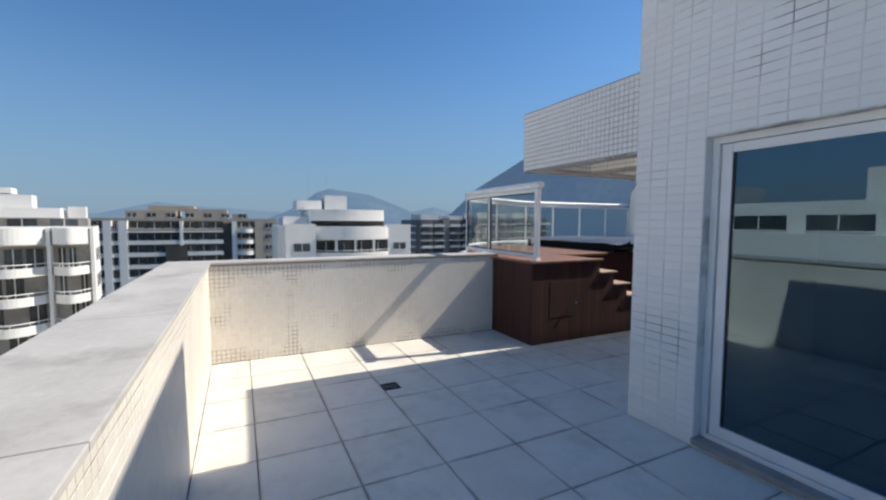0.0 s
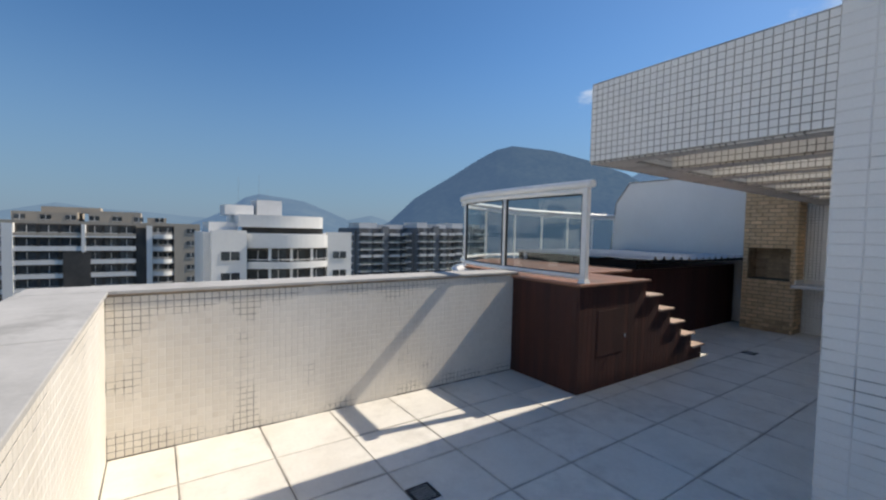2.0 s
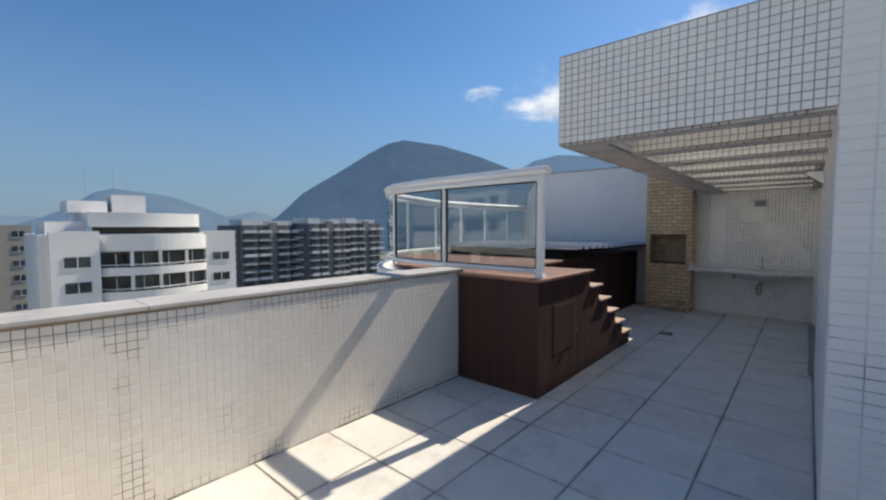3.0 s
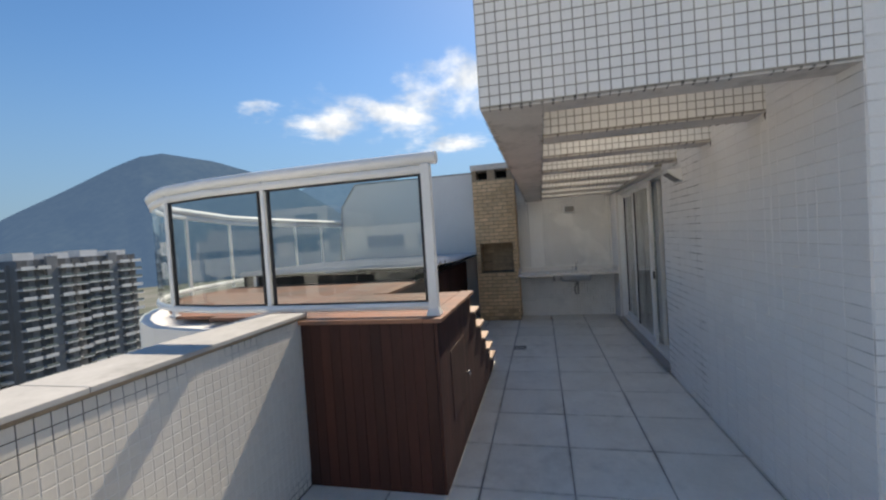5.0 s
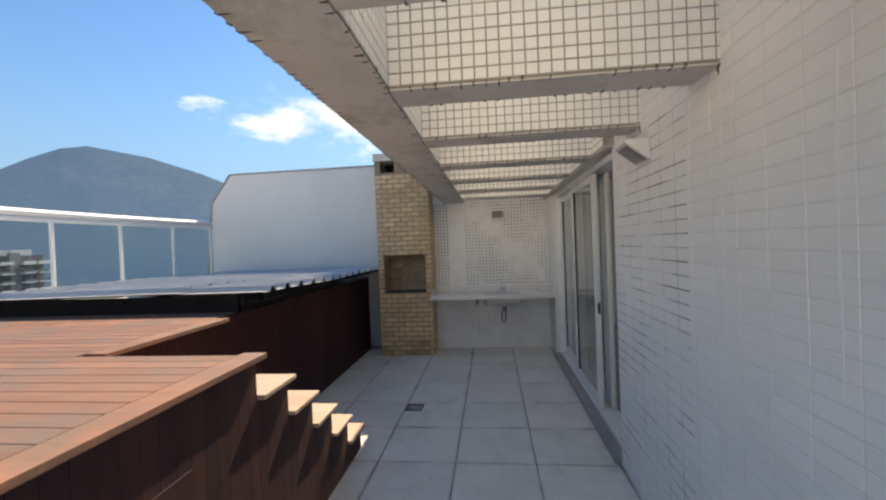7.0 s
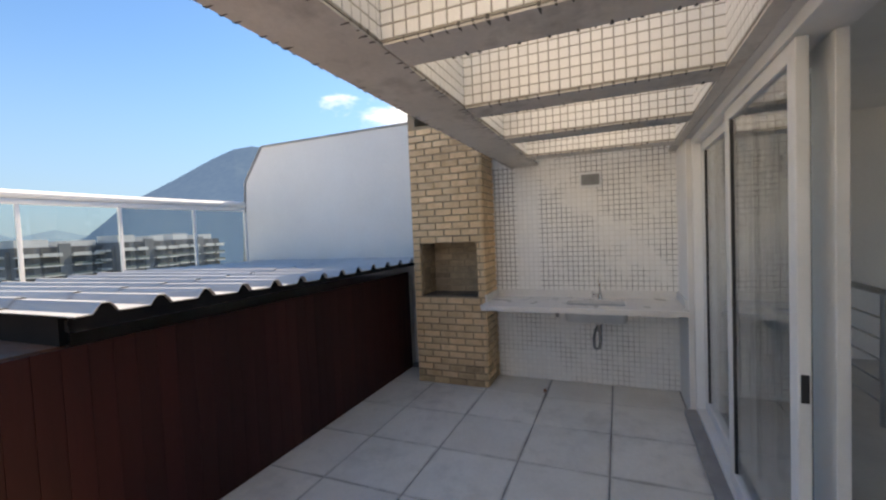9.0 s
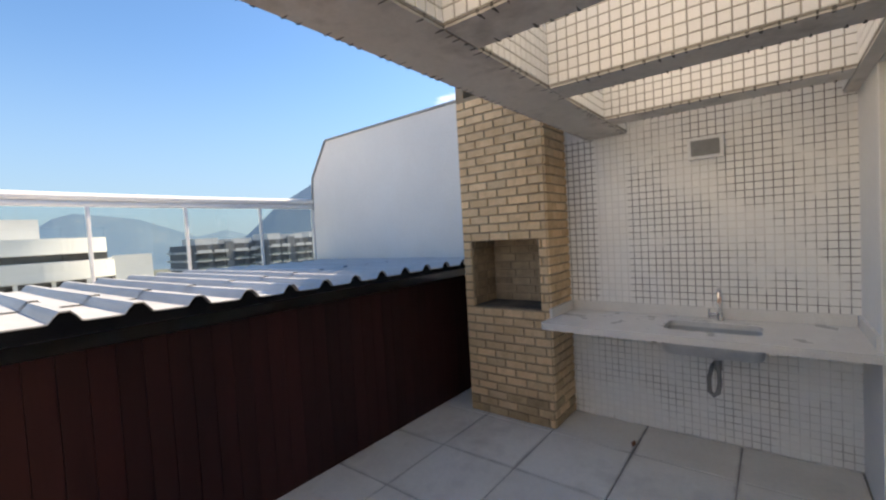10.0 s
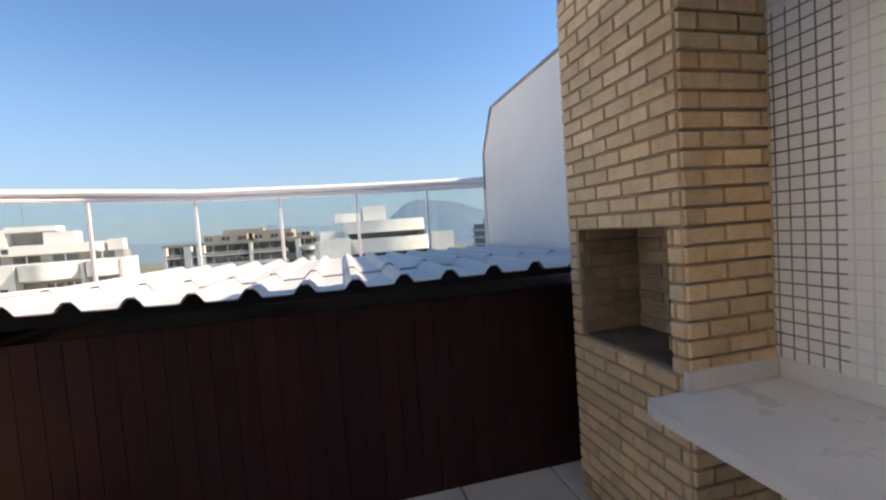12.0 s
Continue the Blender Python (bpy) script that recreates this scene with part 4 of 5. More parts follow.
under(sink, part("trap", bm, PIPE, label="dull dark trap under the bowl", smooth=True))
under(sink, part("waste_pipe", sweep(bmesh.new(), [(9.575, 3.402, KZ - 0.272), (9.68, 3.38, KZ - 0.25), (EX - 0.005, 3.36, KZ - 0.245)], 0.011, 10), PIPE, smooth=True))
under(sink, part("supply_hose", sweep(bmesh.new(), [(9.74, 3.36, KZ - 0.04), (9.74, 3.40, KZ - 0.12), (9.76, 3.52, KZ - 0.17), (9.80, 3.66, KZ - 0.18), (EX - 0.005, 3.70, KZ - 0.17)], 0.009, 8), STEEL, smooth=True))
under(sink, part("valve", tube(tube(bmesh.new(), (EX - 0.09, 3.78, KZ - 0.15), (EX - 0.004, 3.78, KZ - 0.15), 0.014, 10), (EX - 0.08, 3.78, KZ - 0.20), (EX - 0.08, 3.78, KZ - 0.11), 0.018, 10), PIPE, label="dark stop valve on the wall"))
tap = thing("tap", (9.75, 3.36, KZ), "chrome gooseneck tap standing on the counter", "tap")
under(tap, part("base", tube(bmesh.new(), (9.75, 3.36, KZ + 0.001), (9.75, 3.36, KZ + 0.05), 0.024, 16, 0.018), CHROME))
neck = [(9.75, 3.36, KZ + 0.05), (9.75, 3.36, KZ + 0.17)] + [(9.75 - 0.05 + 0.05 * math.cos(a), 3.36, KZ + 0.17 + 0.05 * math.sin(a)) for a in [math.pi * q / 8 for q in range(1, 9)]] + [(9.65, 3.36, KZ + 0.13)]
under(tap, part("spout", sweep(bmesh.new(), neck, 0.010, 10), CHROME, smooth=True))
handle = tube(tube(bmesh.new(), (9.75, 3.385, KZ + 0.045), (9.75, 3.425, KZ + 0.045), 0.009, 10), (9.75, 3.425, KZ + 0.012), (9.75, 3.425, KZ + 0.078), 0.0065, 8)
under(tap, part("handle", tube(handle, (9.717, 3.425, KZ + 0.045), (9.783, 3.425, KZ + 0.045), 0.0065, 8), CHROME))

# ---- lamps and small fixtures ----
lamp = thing("wall_lamp", (EX, 3.45, 2.05), "square white bulkhead lamp with a grey glass on the end wall", "wall lamp")
bm = bmesh.new()
outl = [(3.315, 2.012), (3.525, 2.012), (3.525, 2.155), (3.315, 2.155)]
f = [bm.verts.new((EX - 0.085 + 0.03 * (z < 2.09), yy, z)) for yy, z in outl]
r = [bm.verts.new((EX - 0.004, yy, z)) for yy, z in outl]
bm.faces.new(f)
bm.faces.new(r[::-1])
for i in range(4):
    bm.faces.new((f[i], f[(i + 1) % 4], r[(i + 1) % 4], r[i]))
under(lamp, part("housing", bm, WHITE_METAL))
bm = bmesh.new()
q = [(3.335, 2.032), (3.505, 2.032), (3.505, 2.135), (3.335, 2.135)]
fx = lambda z: EX - 0.058 - (z - 2.012) / 0.14 * 0.03 - 0.003
v = [bm.verts.new((fx(z), yy, z)) for yy, z in q] + [bm.verts.new((fx(z) + 0.002, yy, z)) for yy, z in q]
bm.faces.new(v[:4])
bm.faces.new(v[4:][::-1])
for i in range(4):
    bm.faces.new((v[i], v[(i + 1) % 4], v[4 + (i + 1) % 4], v[4 + i]))
under(lamp, part("glass", bm, PLASTIC, label="grey lamp glass"))
flood = thing("flood_lamp", (5.74, WY, 2.12), "white wedge-shaped floodlight fixed to the tiled wall", "wall lamp")
bm = bmesh.new()
wedge = [(WY + 0.004, 2.065), (WY + 0.135, 2.168), (WY + 0.135, 2.186), (WY + 0.004, 2.186)]
near_side, far_side = [bm.verts.new((5.64, y, z)) for y, z in wedge], [bm.verts.new((5.84, y, z)) for y, z in wedge]
bm.faces.new(near_side)
bm.faces.new(far_side[::-1])
for i in range(4):
    bm.faces.new((near_side[i], near_side[(i + 1) % 4], far_side[(i + 1) % 4], far_side[i]))
bmesh.ops.bevel(bm, geom=bm.edges[:], offset=0.004, segments=2, affect="EDGES")
under(flood, part("housing", bm, WHITE_METAL))
bm = bmesh.new()
slope = [(WY + 0.022, 2.076), (WY + 0.122, 2.155)]
sheet = [[bm.verts.new((x, y + 0.002 * k, z - 0.003 * k)) for x, (y, z) in ((5.655, slope[0]), (5.825, slope[0]), (5.825, slope[1]), (5.655, slope[1]))] for k in (0, 1)]
bm.faces.new(sheet[0])
bm.faces.new(sheet[1][::-1])
for i in range(4):
    bm.faces.new((sheet[0][i], sheet[0][(i + 1) % 4], sheet[1][(i + 1) % 4], sheet[1][i]))
under(flood, part("glass", bm, PLASTIC, label="grey lamp glass"))
for cx, cy in ((1.655, 4.14), (7.42, 4.37)):
    dr = thing("floor_drain", (cx, cy, 0), "small square dark iron floor drain", "drain", group="terrace floor drains")
    under(dr, part("frame", boxes((cx - 0.085, cy - 0.085, -0.004, cx + 0.085, cy - 0.07, 0.006), (cx - 0.085, cy + 0.07, -0.004, cx + 0.085, cy + 0.085, 0.006), (cx - 0.085, cy - 0.07, -0.004, cx - 0.07, cy + 0.07, 0.006), (cx + 0.07, cy - 0.07, -0.004, cx + 0.085, cy + 0.07, 0.006)), IRON))
    for s in range(6):
        yy = cy - 0.06 + s * 0.022
        under(dr, part("bar", boxes((cx - 0.07, yy, -0.003, cx + 0.07, yy + 0.011, 0.004)), IRON))

# a dry leaf blown against the tiles
leaf = thing("dry_leaf", (9.478, 3.884, 0.001), "small curled brown dry leaf on the floor tiles", "leaf")
bm = bmesh.new()
spine = [(-0.03, 0.002), (-0.015, 0.006), (0.0, 0.009), (0.015, 0.014), (0.028, 0.022)]
rows = []
for (d, z), w in zip(spine, (0.002, 0.013, 0.017, 0.011, 0.001)):
    rows.append([bm.verts.new((leaf.location.x + d + w * 0.3 * k, leaf.location.y + w * k, z + 0.006 * abs(k))) for k in (-1, 0, 1)])
for a, b in zip(rows, rows[1:]):
    for k in (0, 1):
        bm.faces.new((a[k], a[k + 1], b[k + 1], b[k]))
bmesh.ops.solidify(bm, geom=bm.faces[:], thickness=0.001)
under(leaf, part("blade", bm, LEAF, smooth=True))
under(leaf, part("stalk", tube(bmesh.new(), (leaf.location.x - 0.03, leaf.location.y, 0.003), (leaf.location.x - 0.05, leaf.location.y + 0.004, 0.003), 0.0012, 6), LEAF))

# stair rail inside the room
rail_in = thing("stair_railing", (9.45, 1.38, 0.03), "brushed steel stair railing with horizontal bars indoors", "railing")
for px in (9.42, 10.15):
    under(rail_in, part("post", tube(bmesh.new(), (px, 1.38, 0.03), (px, 1.38, 1.02), 0.022, 12), STEEL))
under(rail_in, part("handrail", tube(bmesh.new(), (9.34, 1.38, 1.04), (10.25, 1.38, 1.04), 0.025, 12), STEEL))
for z in (0.2, 0.36, 0.52, 0.68, 0.84):
    under(rail_in, part("bar", tube(bmesh.new(), (9.42, 1.38, z), (10.15, 1.38, z), 0.008, 8), STEEL))

# ---- the city ----
STOREY = 3.0


def window(parent, x0, y, z0, x1, z1, axis="y"):
    if axis == "y":
        w = part("window", boxes((x0, y - 0.06, z0, x1, y + 0.02, z1)), CITY_PANE)
        fr = part("frame", boxes((x0 - 0.05, y - 0.09, z0 - 0.06, x1 + 0.05, y - 0.062, z0), ((x0 + x1) / 2 - 0.04, y - 0.09, z0, (x0 + x1) / 2 + 0.04, y - 0.062, z1)), CITY_WHITE)
    else:
        w = part("window", boxes((y - 0.02, x0, z0, y + 0.06, x1, z1)), CITY_PANE)
        fr = part("frame", boxes((y + 0.062, x0 - 0.05, z0 - 0.06, y + 0.09, x1 + 0.05, z0), (y + 0.062, (x0 + x1) / 2 - 0.04, z0, y + 0.09, (x0 + x1) / 2 + 0.04, z1)), CITY_WHITE)
    under(parent, w)
    fr.parent = w


def bow(x0, x1, y, out, n=16):
    """A bowed front between two points."""
    return [(x0 + (x1 - x0) * i / n, y - out * math.sin(math.pi * i / n) ** 0.8) for i in range(n + 1)]


def bowed_balcony(parent, x0, x1, y, out, z, wall=1.0, deep=1.2, glass=False):
    """Slab and upstand of one curved balcony, and the dark recess with panes behind it."""
    o = bow(x0, x1, y, out)
    under(parent, part("balcony", prism(bmesh.new(), o + [(x1, y + deep), (x0, y + deep)], z - 0.15, z + 0.10), CITY_WHITE))
    inner = [(x, yy + 0.14) for x, yy in o]
    under(parent, part("balustrade", prism(bmesh.new(), o + inner[::-1], z + 0.101, z + wall), CITY_RAIL if glass else CITY_WHITE))
    if not glass:
        under(parent, part("handrail", sweep(bmesh.new(), [(x, yy + 0.07, z + wall + 0.30) for x, yy in o], 0.05, 6), CITY_WHITE))


def tower_a():
    b = thing("apartment_building", (-26, 50, -40), "white apartment building with stacked curved balconies", "building")
    Y, top, ST, E = 48.0, 1.0, 2.45, -11.6
    under(b, part("wall", boxes((-44, Y + 1.2, -40, E, 53, top - 0.2)), CITY_WHITE))
    for x0, x1 in ((E - 0.25, E), (-14.75, -14.5), (-21.4, -19.3), (-28.2, -27.0)):
        under(b, part("pier", boxes((x0, Y - 0.2, -40, x1, Y + 1.198, top)), CITY_WHITE))
    stacks = ((-19.3, -14.75), (-14.5, E - 0.25), (-27.0, -21.4), (-34, -28.2))
    for k in range(13):
        z = -2.95 - k * ST
        for i, (x0, x1) in enumerate(stacks):
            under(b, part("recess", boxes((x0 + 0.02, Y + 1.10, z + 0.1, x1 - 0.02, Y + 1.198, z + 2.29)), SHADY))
            for j in range(3):
                a = x0 + 0.35 + j * (x1 - x0 - 0.5) / 3
                if (i + j + k) % 3:
                    window(b, a, Y + 1.08, z + 0.3, a + (x1 - x0 - 0.5) / 3 - 0.25, z + 2.1)
            bowed_balcony(b, x0, x1, Y + 0.3, 1.9, z, 0.60, 0.8, glass=(k == 3 and i == 0))
            o = bow(x0, x1, Y + 0.3, 1.9)
            for q in (4, 8, 12):
                under(b, part("rail_post", boxes((o[q][0] - 0.03, o[q][1] + 0.04, z + 0.60, o[q][0] + 0.03, o[q][1] + 0.10, z + 0.87)), CITY_WHITE))
        for yy in (49.6, 51.3):
            window(b, yy, E, z + 0.9, yy + 0.8, z + 2.0, "x")
        window(b, -20.9, Y - 0.2, z + 0.9, -19.8, z + 2.0)
    for x0, x1 in stacks:
        under(b, part("parapet", prism(bmesh.new(), bow(x0, x1, Y + 0.3, 1.9) + [(x1, Y + 1.198), (x0, Y + 1.198)], top - 1.4, top), CITY_WHITE))
    under(b, part("parapet", boxes((-44, Y + 1.2, top - 0.2, E, Y + 1.5, top + 0.1), (E - 0.3, Y + 1.5, top - 0.2, E, 53, top + 0.1)), CITY_WHITE))
    # set-back top storeys: glazed terrace, deep white ledge, upper houses with a shaded loggia
    under(b, part("terrace_storey", boxes((-42, Y + 2.6, top - 0.2, -12.2, 53, top + 0.86)), SHADY))
    under(b, part("ledge", boxes((-42, Y + 1.9, top + 0.86, -14.0, 53, top + 1.75)), CITY_WHITE))
    under(b, part("upper_house", boxes((-40, Y + 3.0, top + 1.75, -21.0, 53, top + 3.3)), CITY_WHITE))
    under(b, part("upper_house", boxes((-18.3, Y + 3.0, top + 1.75, -16.0, 53, top + 2.9), (-21.0, Y + 3.0, top + 3.0, -17.3, 53, top + 3.5)), CITY_WHITE))
    under(b, part("loggia", boxes((-21.0, Y + 4.2, top + 1.75, -18.3, 53, top + 3.0)), SHADY))
    under(b, part("stair_house", boxes((-13.7, 51.7, top + 0.86, -12.4, 53, top + 1.95)), CITY_WHITE))
    for i in range(10):
        window(b, -40 + i * 2.8, Y + 2.6, top + 0.1, -38.1 + i * 2.8, top + 0.75)
    for i in range(3):
        window(b, -24.6 + i * 1.6, Y + 1.9, top + 1.05, -23.6 + i * 1.6, top + 1.5)
    under(b, part("mast", tube(bmesh.new(), (-20.0, 52, top + 3.5), (-20.0, 52, top + 7), 0.03, 6), CITY_GREY))
    return b


def tower_b():
    b = thing("apartment_building", (-6, 98, -40), "long beige apartment building with dark loggia bands", "building")
    Y, top, ST = 96.0, 1.6, 2.3
    under(b, part("wall", boxes((-26, Y + 1.6, -40, 7.4, 112, top)), CITY_BEIGE))
    for x0, x1 in ((-26, -25.4), (-22.2, -21.0), (-19.9, -18.6), (-10.2, -9.7), (-1.1, -0.2), (3.2, 7.4)):
        under(b, part("pillar", boxes((x0, Y, -40, x1, Y + 1.598, top)), CITY_WHITE if x1 < 5 else CITY_BEIGE))
    under(b, part("glazed_shaft", boxes((-2.7, Y + 0.7, -40, -1.1, Y + 1.598, top - 0.4), (-12.6, Y - 0.05, -40, -9.0, Y + 0.098, -3.2)), CITY_DARK))
    for k in range(15):
        z = top - 2.25 - k * ST
        for x0, x1 in ((-25.4, -22.2), (-21.0, -19.9), (-18.6, -10.2), (-9.7, -2.7), (-0.2, 3.2)):
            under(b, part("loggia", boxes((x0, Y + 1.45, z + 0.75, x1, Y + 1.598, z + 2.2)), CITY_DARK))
            if x0 == -0.2:
                bowed_balcony(b, x0, x1, Y + 0.5, 1.0, z, 0.7, 1.0)
            else:
                under(b, part("balcony", boxes((x0, Y + 0.1, z, x1, Y + 1.598, z + 0.25)), CITY_WHITE))
                under(b, part("balustrade", boxes((x0, Y + 0.1, z + 0.25, x1, Y + 0.25, z + 0.75)), CITY_WHITE if k % 5 else CITY_BEIGE))
            n = max(2, int((x1 - x0) / 2.2))
            for j in range(n):
                a = x0 + 0.3 + j * (x1 - x0 - 0.3) / n
                window(b, a, Y + 1.44, z + 0.8, a + (x1 - x0) / n - 0.6, z + 1.95)
        window(b, 5.2, Y, z + 0.9, 6.6, z + 1.8)
    under(b, part("roof_parapet", boxes((-26, Y, top, 7.4, Y + 0.3, top + 0.5)), CITY_BEIGE))
    under(b, part("penthouse", boxes((-19.3, Y + 3, top, -11, 108, top + 2.0), (-9.5, Y + 3, top, -2, 108, top + 2.4), (-16, Y + 5, top + 2.0, -8, 105, top + 3.0), (-1, Y + 3, top, 2.0, 106, top + 1.5)), CITY_BEIGE))
    for i in range(7):
        window(b, -19 + 3.2 * i, Y + 3, top + 0.7, -17.6 + 3.2 * i, top + 1.5)
    return b


def tower_c():
    b = thing("apartment_building", (15, 58, -40), "white apartment building with a bowed glazed front", "building")
    Y, ST = 57.0, 2.55
    under(b, part("wall", boxes((4.9, Y + 1.5, -40, 23.1, 72, 1.0)), CITY_WHITE))
    under(b, part("wing", boxes((5.6, Y + 0.3, -40, 9.4, Y + 1.498, 1.3)), CITY_WHITE))
    under(b, part("wing", boxes((19.6, Y + 1.0, -40, 23.1, Y + 1.498, 1.3)), CITY_WHITE))
    for k in range(11):
        z = -3.25 - k * ST
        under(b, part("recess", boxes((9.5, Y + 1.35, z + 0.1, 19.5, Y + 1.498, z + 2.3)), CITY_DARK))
        for j in range(4):
            a = 9.9 + j * 2.45
            window(b, a, Y + 1.33, z + 0.7, a + 1.9, z + 2.1)
        for j in range(3):
            under(b, part("mullion", boxes((11.8 + j * 2.6, Y - 0.3, z + 0.8, 12.1 + j * 2.6, Y - 0.05, z + 2.4)), CITY_WHITE))
        bowed_balcony(b, 9.4, 19.6, Y + 0.9, 1.7, z, 0.7, 0.45)
        window(b, 6.6, Y + 0.3, z + 0.95, 8.6, z + 2.0)
        window(b, 20.4, Y + 1.0, z + 0.95, 22.3, z + 1.9)
    under(b, part("parapet", prism(bmesh.new(), bow(9.4, 19.6, Y + 0.9, 1.7) + [(19.6, Y + 1.5), (9.4, Y + 1.5)], -0.8, 0.9), CITY_WHITE))
    under(b, part("top_recess", boxes((9.2, Y + 2.3, 0.9, 19.4, Y + 2.6, 1.75)), CITY_DARK))
    under(b, part("roof_band", prism(bmesh.new(), bow(8.8, 19.3, Y + 2.0, 1.3) + [(19.3, 70), (8.8, 70)], 1.75, 3.3), CITY_WHITE))
    under(b, part("roof_house", boxes((7.6, Y + 5, 3.3, 11.0, 67, 4.6)), CITY_WHITE))
    under(b, part("roof_house", boxes((11.4, Y + 5, 3.3, 14.6, 66, 5.4)), FAR_PALE))
    under(b, part("side_house", boxes((5.6, Y + 3, 1.0, 8.8, 68, 2.3)), CITY_WHITE))
    for mx, h in ((9.6, 4.0), (12.2, 4.4), (13.4, 2.6)):
        under(b, part("mast", tube(bmesh.new(), (mx, Y + 8, 4.5), (mx, Y + 8, 4.5 + h), 0.014, 6), CITY_GREY))
    return b


def tower_grey(x, y, wide, top):
    b = thing("apartment_tower", (x, y, -40), "distant grey apartment tower with stacked balconies", "building", group="grey towers")
    h = wide / 2
    under(b, part("wall", boxes((x - h, y + 1.5, -40, x + h, y + 22, top)), CITY_GREY))
    under(b, part("side_wall", boxes((x - h - 0.8, y + 4, -40, x - h, y + 20, top - 1)), CITY_GREY))
    under(b, part("core", boxes((x - 1.3, y + 0.6, -40, x + 1.3, y + 1.498, top + 0.8)), CITY_GREY))
    for k in range(15):
        z = top - 2.6 - k * 2.6
        for s0, s1 in ((x - h, x - 1.5), (x + 1.5, x + h)):
            m = (s0 + s1) / 2
            for a0, a1 in ((s0 - 0.3, m - 0.4), (m + 0.4, s1 + 0.3)):
                under(b, part("loggia", boxes((a0 + 0.4, y + 1.36, z + 0.7, a1 - 0.4, y + 1.498, z + 2.55)), FAR_DARK))
                under(b, part("balcony", boxes((a0, y - 0.7, z, a1, y + 1.498, z + 0.32)), FAR_PALE))
                under(b, part("balustrade", boxes((a0, y - 0.7, z + 0.321, a1, y - 0.58, z + 0.95)), CITY_RAIL if k % 3 else FAR_PALE))
        for j in range(4):
            under(b, part("side_balcony", boxes((x - h - 2.0, y + 4.5 + j * 4, z, x - h - 0.8, y + 7.2 + j * 4, z + 0.6)), FAR_PALE))
    under(b, part("roof_house", boxes((x - h + 1, y + 4, top, x - 2, y + 14, top + 2.0)), FAR_PALE))
    under(b, part("roof_house", boxes((x + 2, y + 4, top, x + h - 1, y + 14, top + 1.6)), FAR_PALE))
    return b


turned = tower_a()
pivot = Matrix.Translation((-11.6, 48, 0))
turned.matrix_basis = pivot @ Matrix.Rotation(radians(9), 4, "Z") @ pivot.inverted() @ turned.matrix_basis
tower_b()
tower_c()
tower_grey(70, 140, 20, 2.4)
tower_grey(87, 132, 15, 3.0)
tower_grey(105, 134, 16, 3.2)

# the block that the west door mirrors
west = thing("apartment_building", (-24, -8, -40), "white apartment block with a dark strip of windows", "building")
under(west, part("wall", boxes((-40, -30, -40, -22, 46, 1.1)), CITY_WHITE))
under(west, part("penthouse", boxes((-38, -28, 1.1, -23.5, 20, 3.0)), CITY_WHITE))
under(west, part("north_house", boxes((-38, 22.5, 1.1, -23.5, 34, 5.0)), CITY_WHITE))
under(west, part("ledge", boxes((-23.5, 22.5, 2.75, -22.9, 34, 3.05)), FAR_PALE))
under(west, part("upper_house", boxes((-38, -28, 3.0, -24.5, 10.8, 4.8)), CITY_WHITE))
for j in range(11):
    window(west, -26 + j * 4, -23.5, 1.3, -23.0 + j * 4, 2.2, "x")
for j in range(3):
    window(west, 23.5 + j * 4.1, -23.5, 1.3, 25.9 + j * 4.1, 2.4, "x")
    window(west, 23.5 + j * 4.1, -23.5, 3.4, 25.5 + j * 4.1, 4.4, "x")
for k in range(3):
    for j in range(18):
        window(west, -28 + j * 4, -22, -2.2 - k * STOREY, -25.2 + j * 4, -0.6 - k * STOREY, "x")


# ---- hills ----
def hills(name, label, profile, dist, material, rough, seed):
    """A wooded ridge whose crest follows (bearing, height in degrees) seen from the terrace."""
    bm = bmesh.new()
    az = [p[0] for p in profile]
    n = int((az[-1] - az[0]) * 4)
    grid = []
    for i in range(n + 1):
        a = az[0] + (az[-1] - az[0]) * i / n
        el = float(np.interp(a, az, [p[1] for p in profile]))
        col = []
        for j in range(15):
            s = j / 14
            d = dist * (0.72 + 0.28 * s)
            p = Vector((d * math.sin(radians(a)), d * math.cos(radians(a)), 0))
            crest = 1.7 + dist * math.tan(radians(el))
            z = -42 + (crest + 42) * (s ** 0.8)
            z += rough * dist * (noise.fractal(p * (9.0 / dist) + Vector((seed, 0, 0)), 1.0, 2.0, 6) * (0.25 + s * (1 - s) * 3.0)) * min(1, s * 3)
            col.append(bm.verts.new((p.x, p.y, z)))
        grid.append(col)
    for c, d in zip(grid, grid[1:]):
        for j in range(14):
            bm.faces.new((c[j], d[j], d[j + 1], c[j + 1]))
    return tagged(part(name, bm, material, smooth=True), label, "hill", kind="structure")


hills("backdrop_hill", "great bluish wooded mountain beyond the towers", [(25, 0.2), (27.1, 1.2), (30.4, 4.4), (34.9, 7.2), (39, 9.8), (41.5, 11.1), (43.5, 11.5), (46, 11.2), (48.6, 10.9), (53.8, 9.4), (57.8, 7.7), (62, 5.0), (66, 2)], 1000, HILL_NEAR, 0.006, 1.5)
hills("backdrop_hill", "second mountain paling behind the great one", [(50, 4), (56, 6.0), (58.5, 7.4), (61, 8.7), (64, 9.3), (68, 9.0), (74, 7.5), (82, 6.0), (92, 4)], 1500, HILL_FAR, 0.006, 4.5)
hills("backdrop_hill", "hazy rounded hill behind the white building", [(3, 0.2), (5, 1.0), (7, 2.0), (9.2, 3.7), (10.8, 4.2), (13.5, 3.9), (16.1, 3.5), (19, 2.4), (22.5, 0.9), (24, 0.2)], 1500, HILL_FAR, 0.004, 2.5)
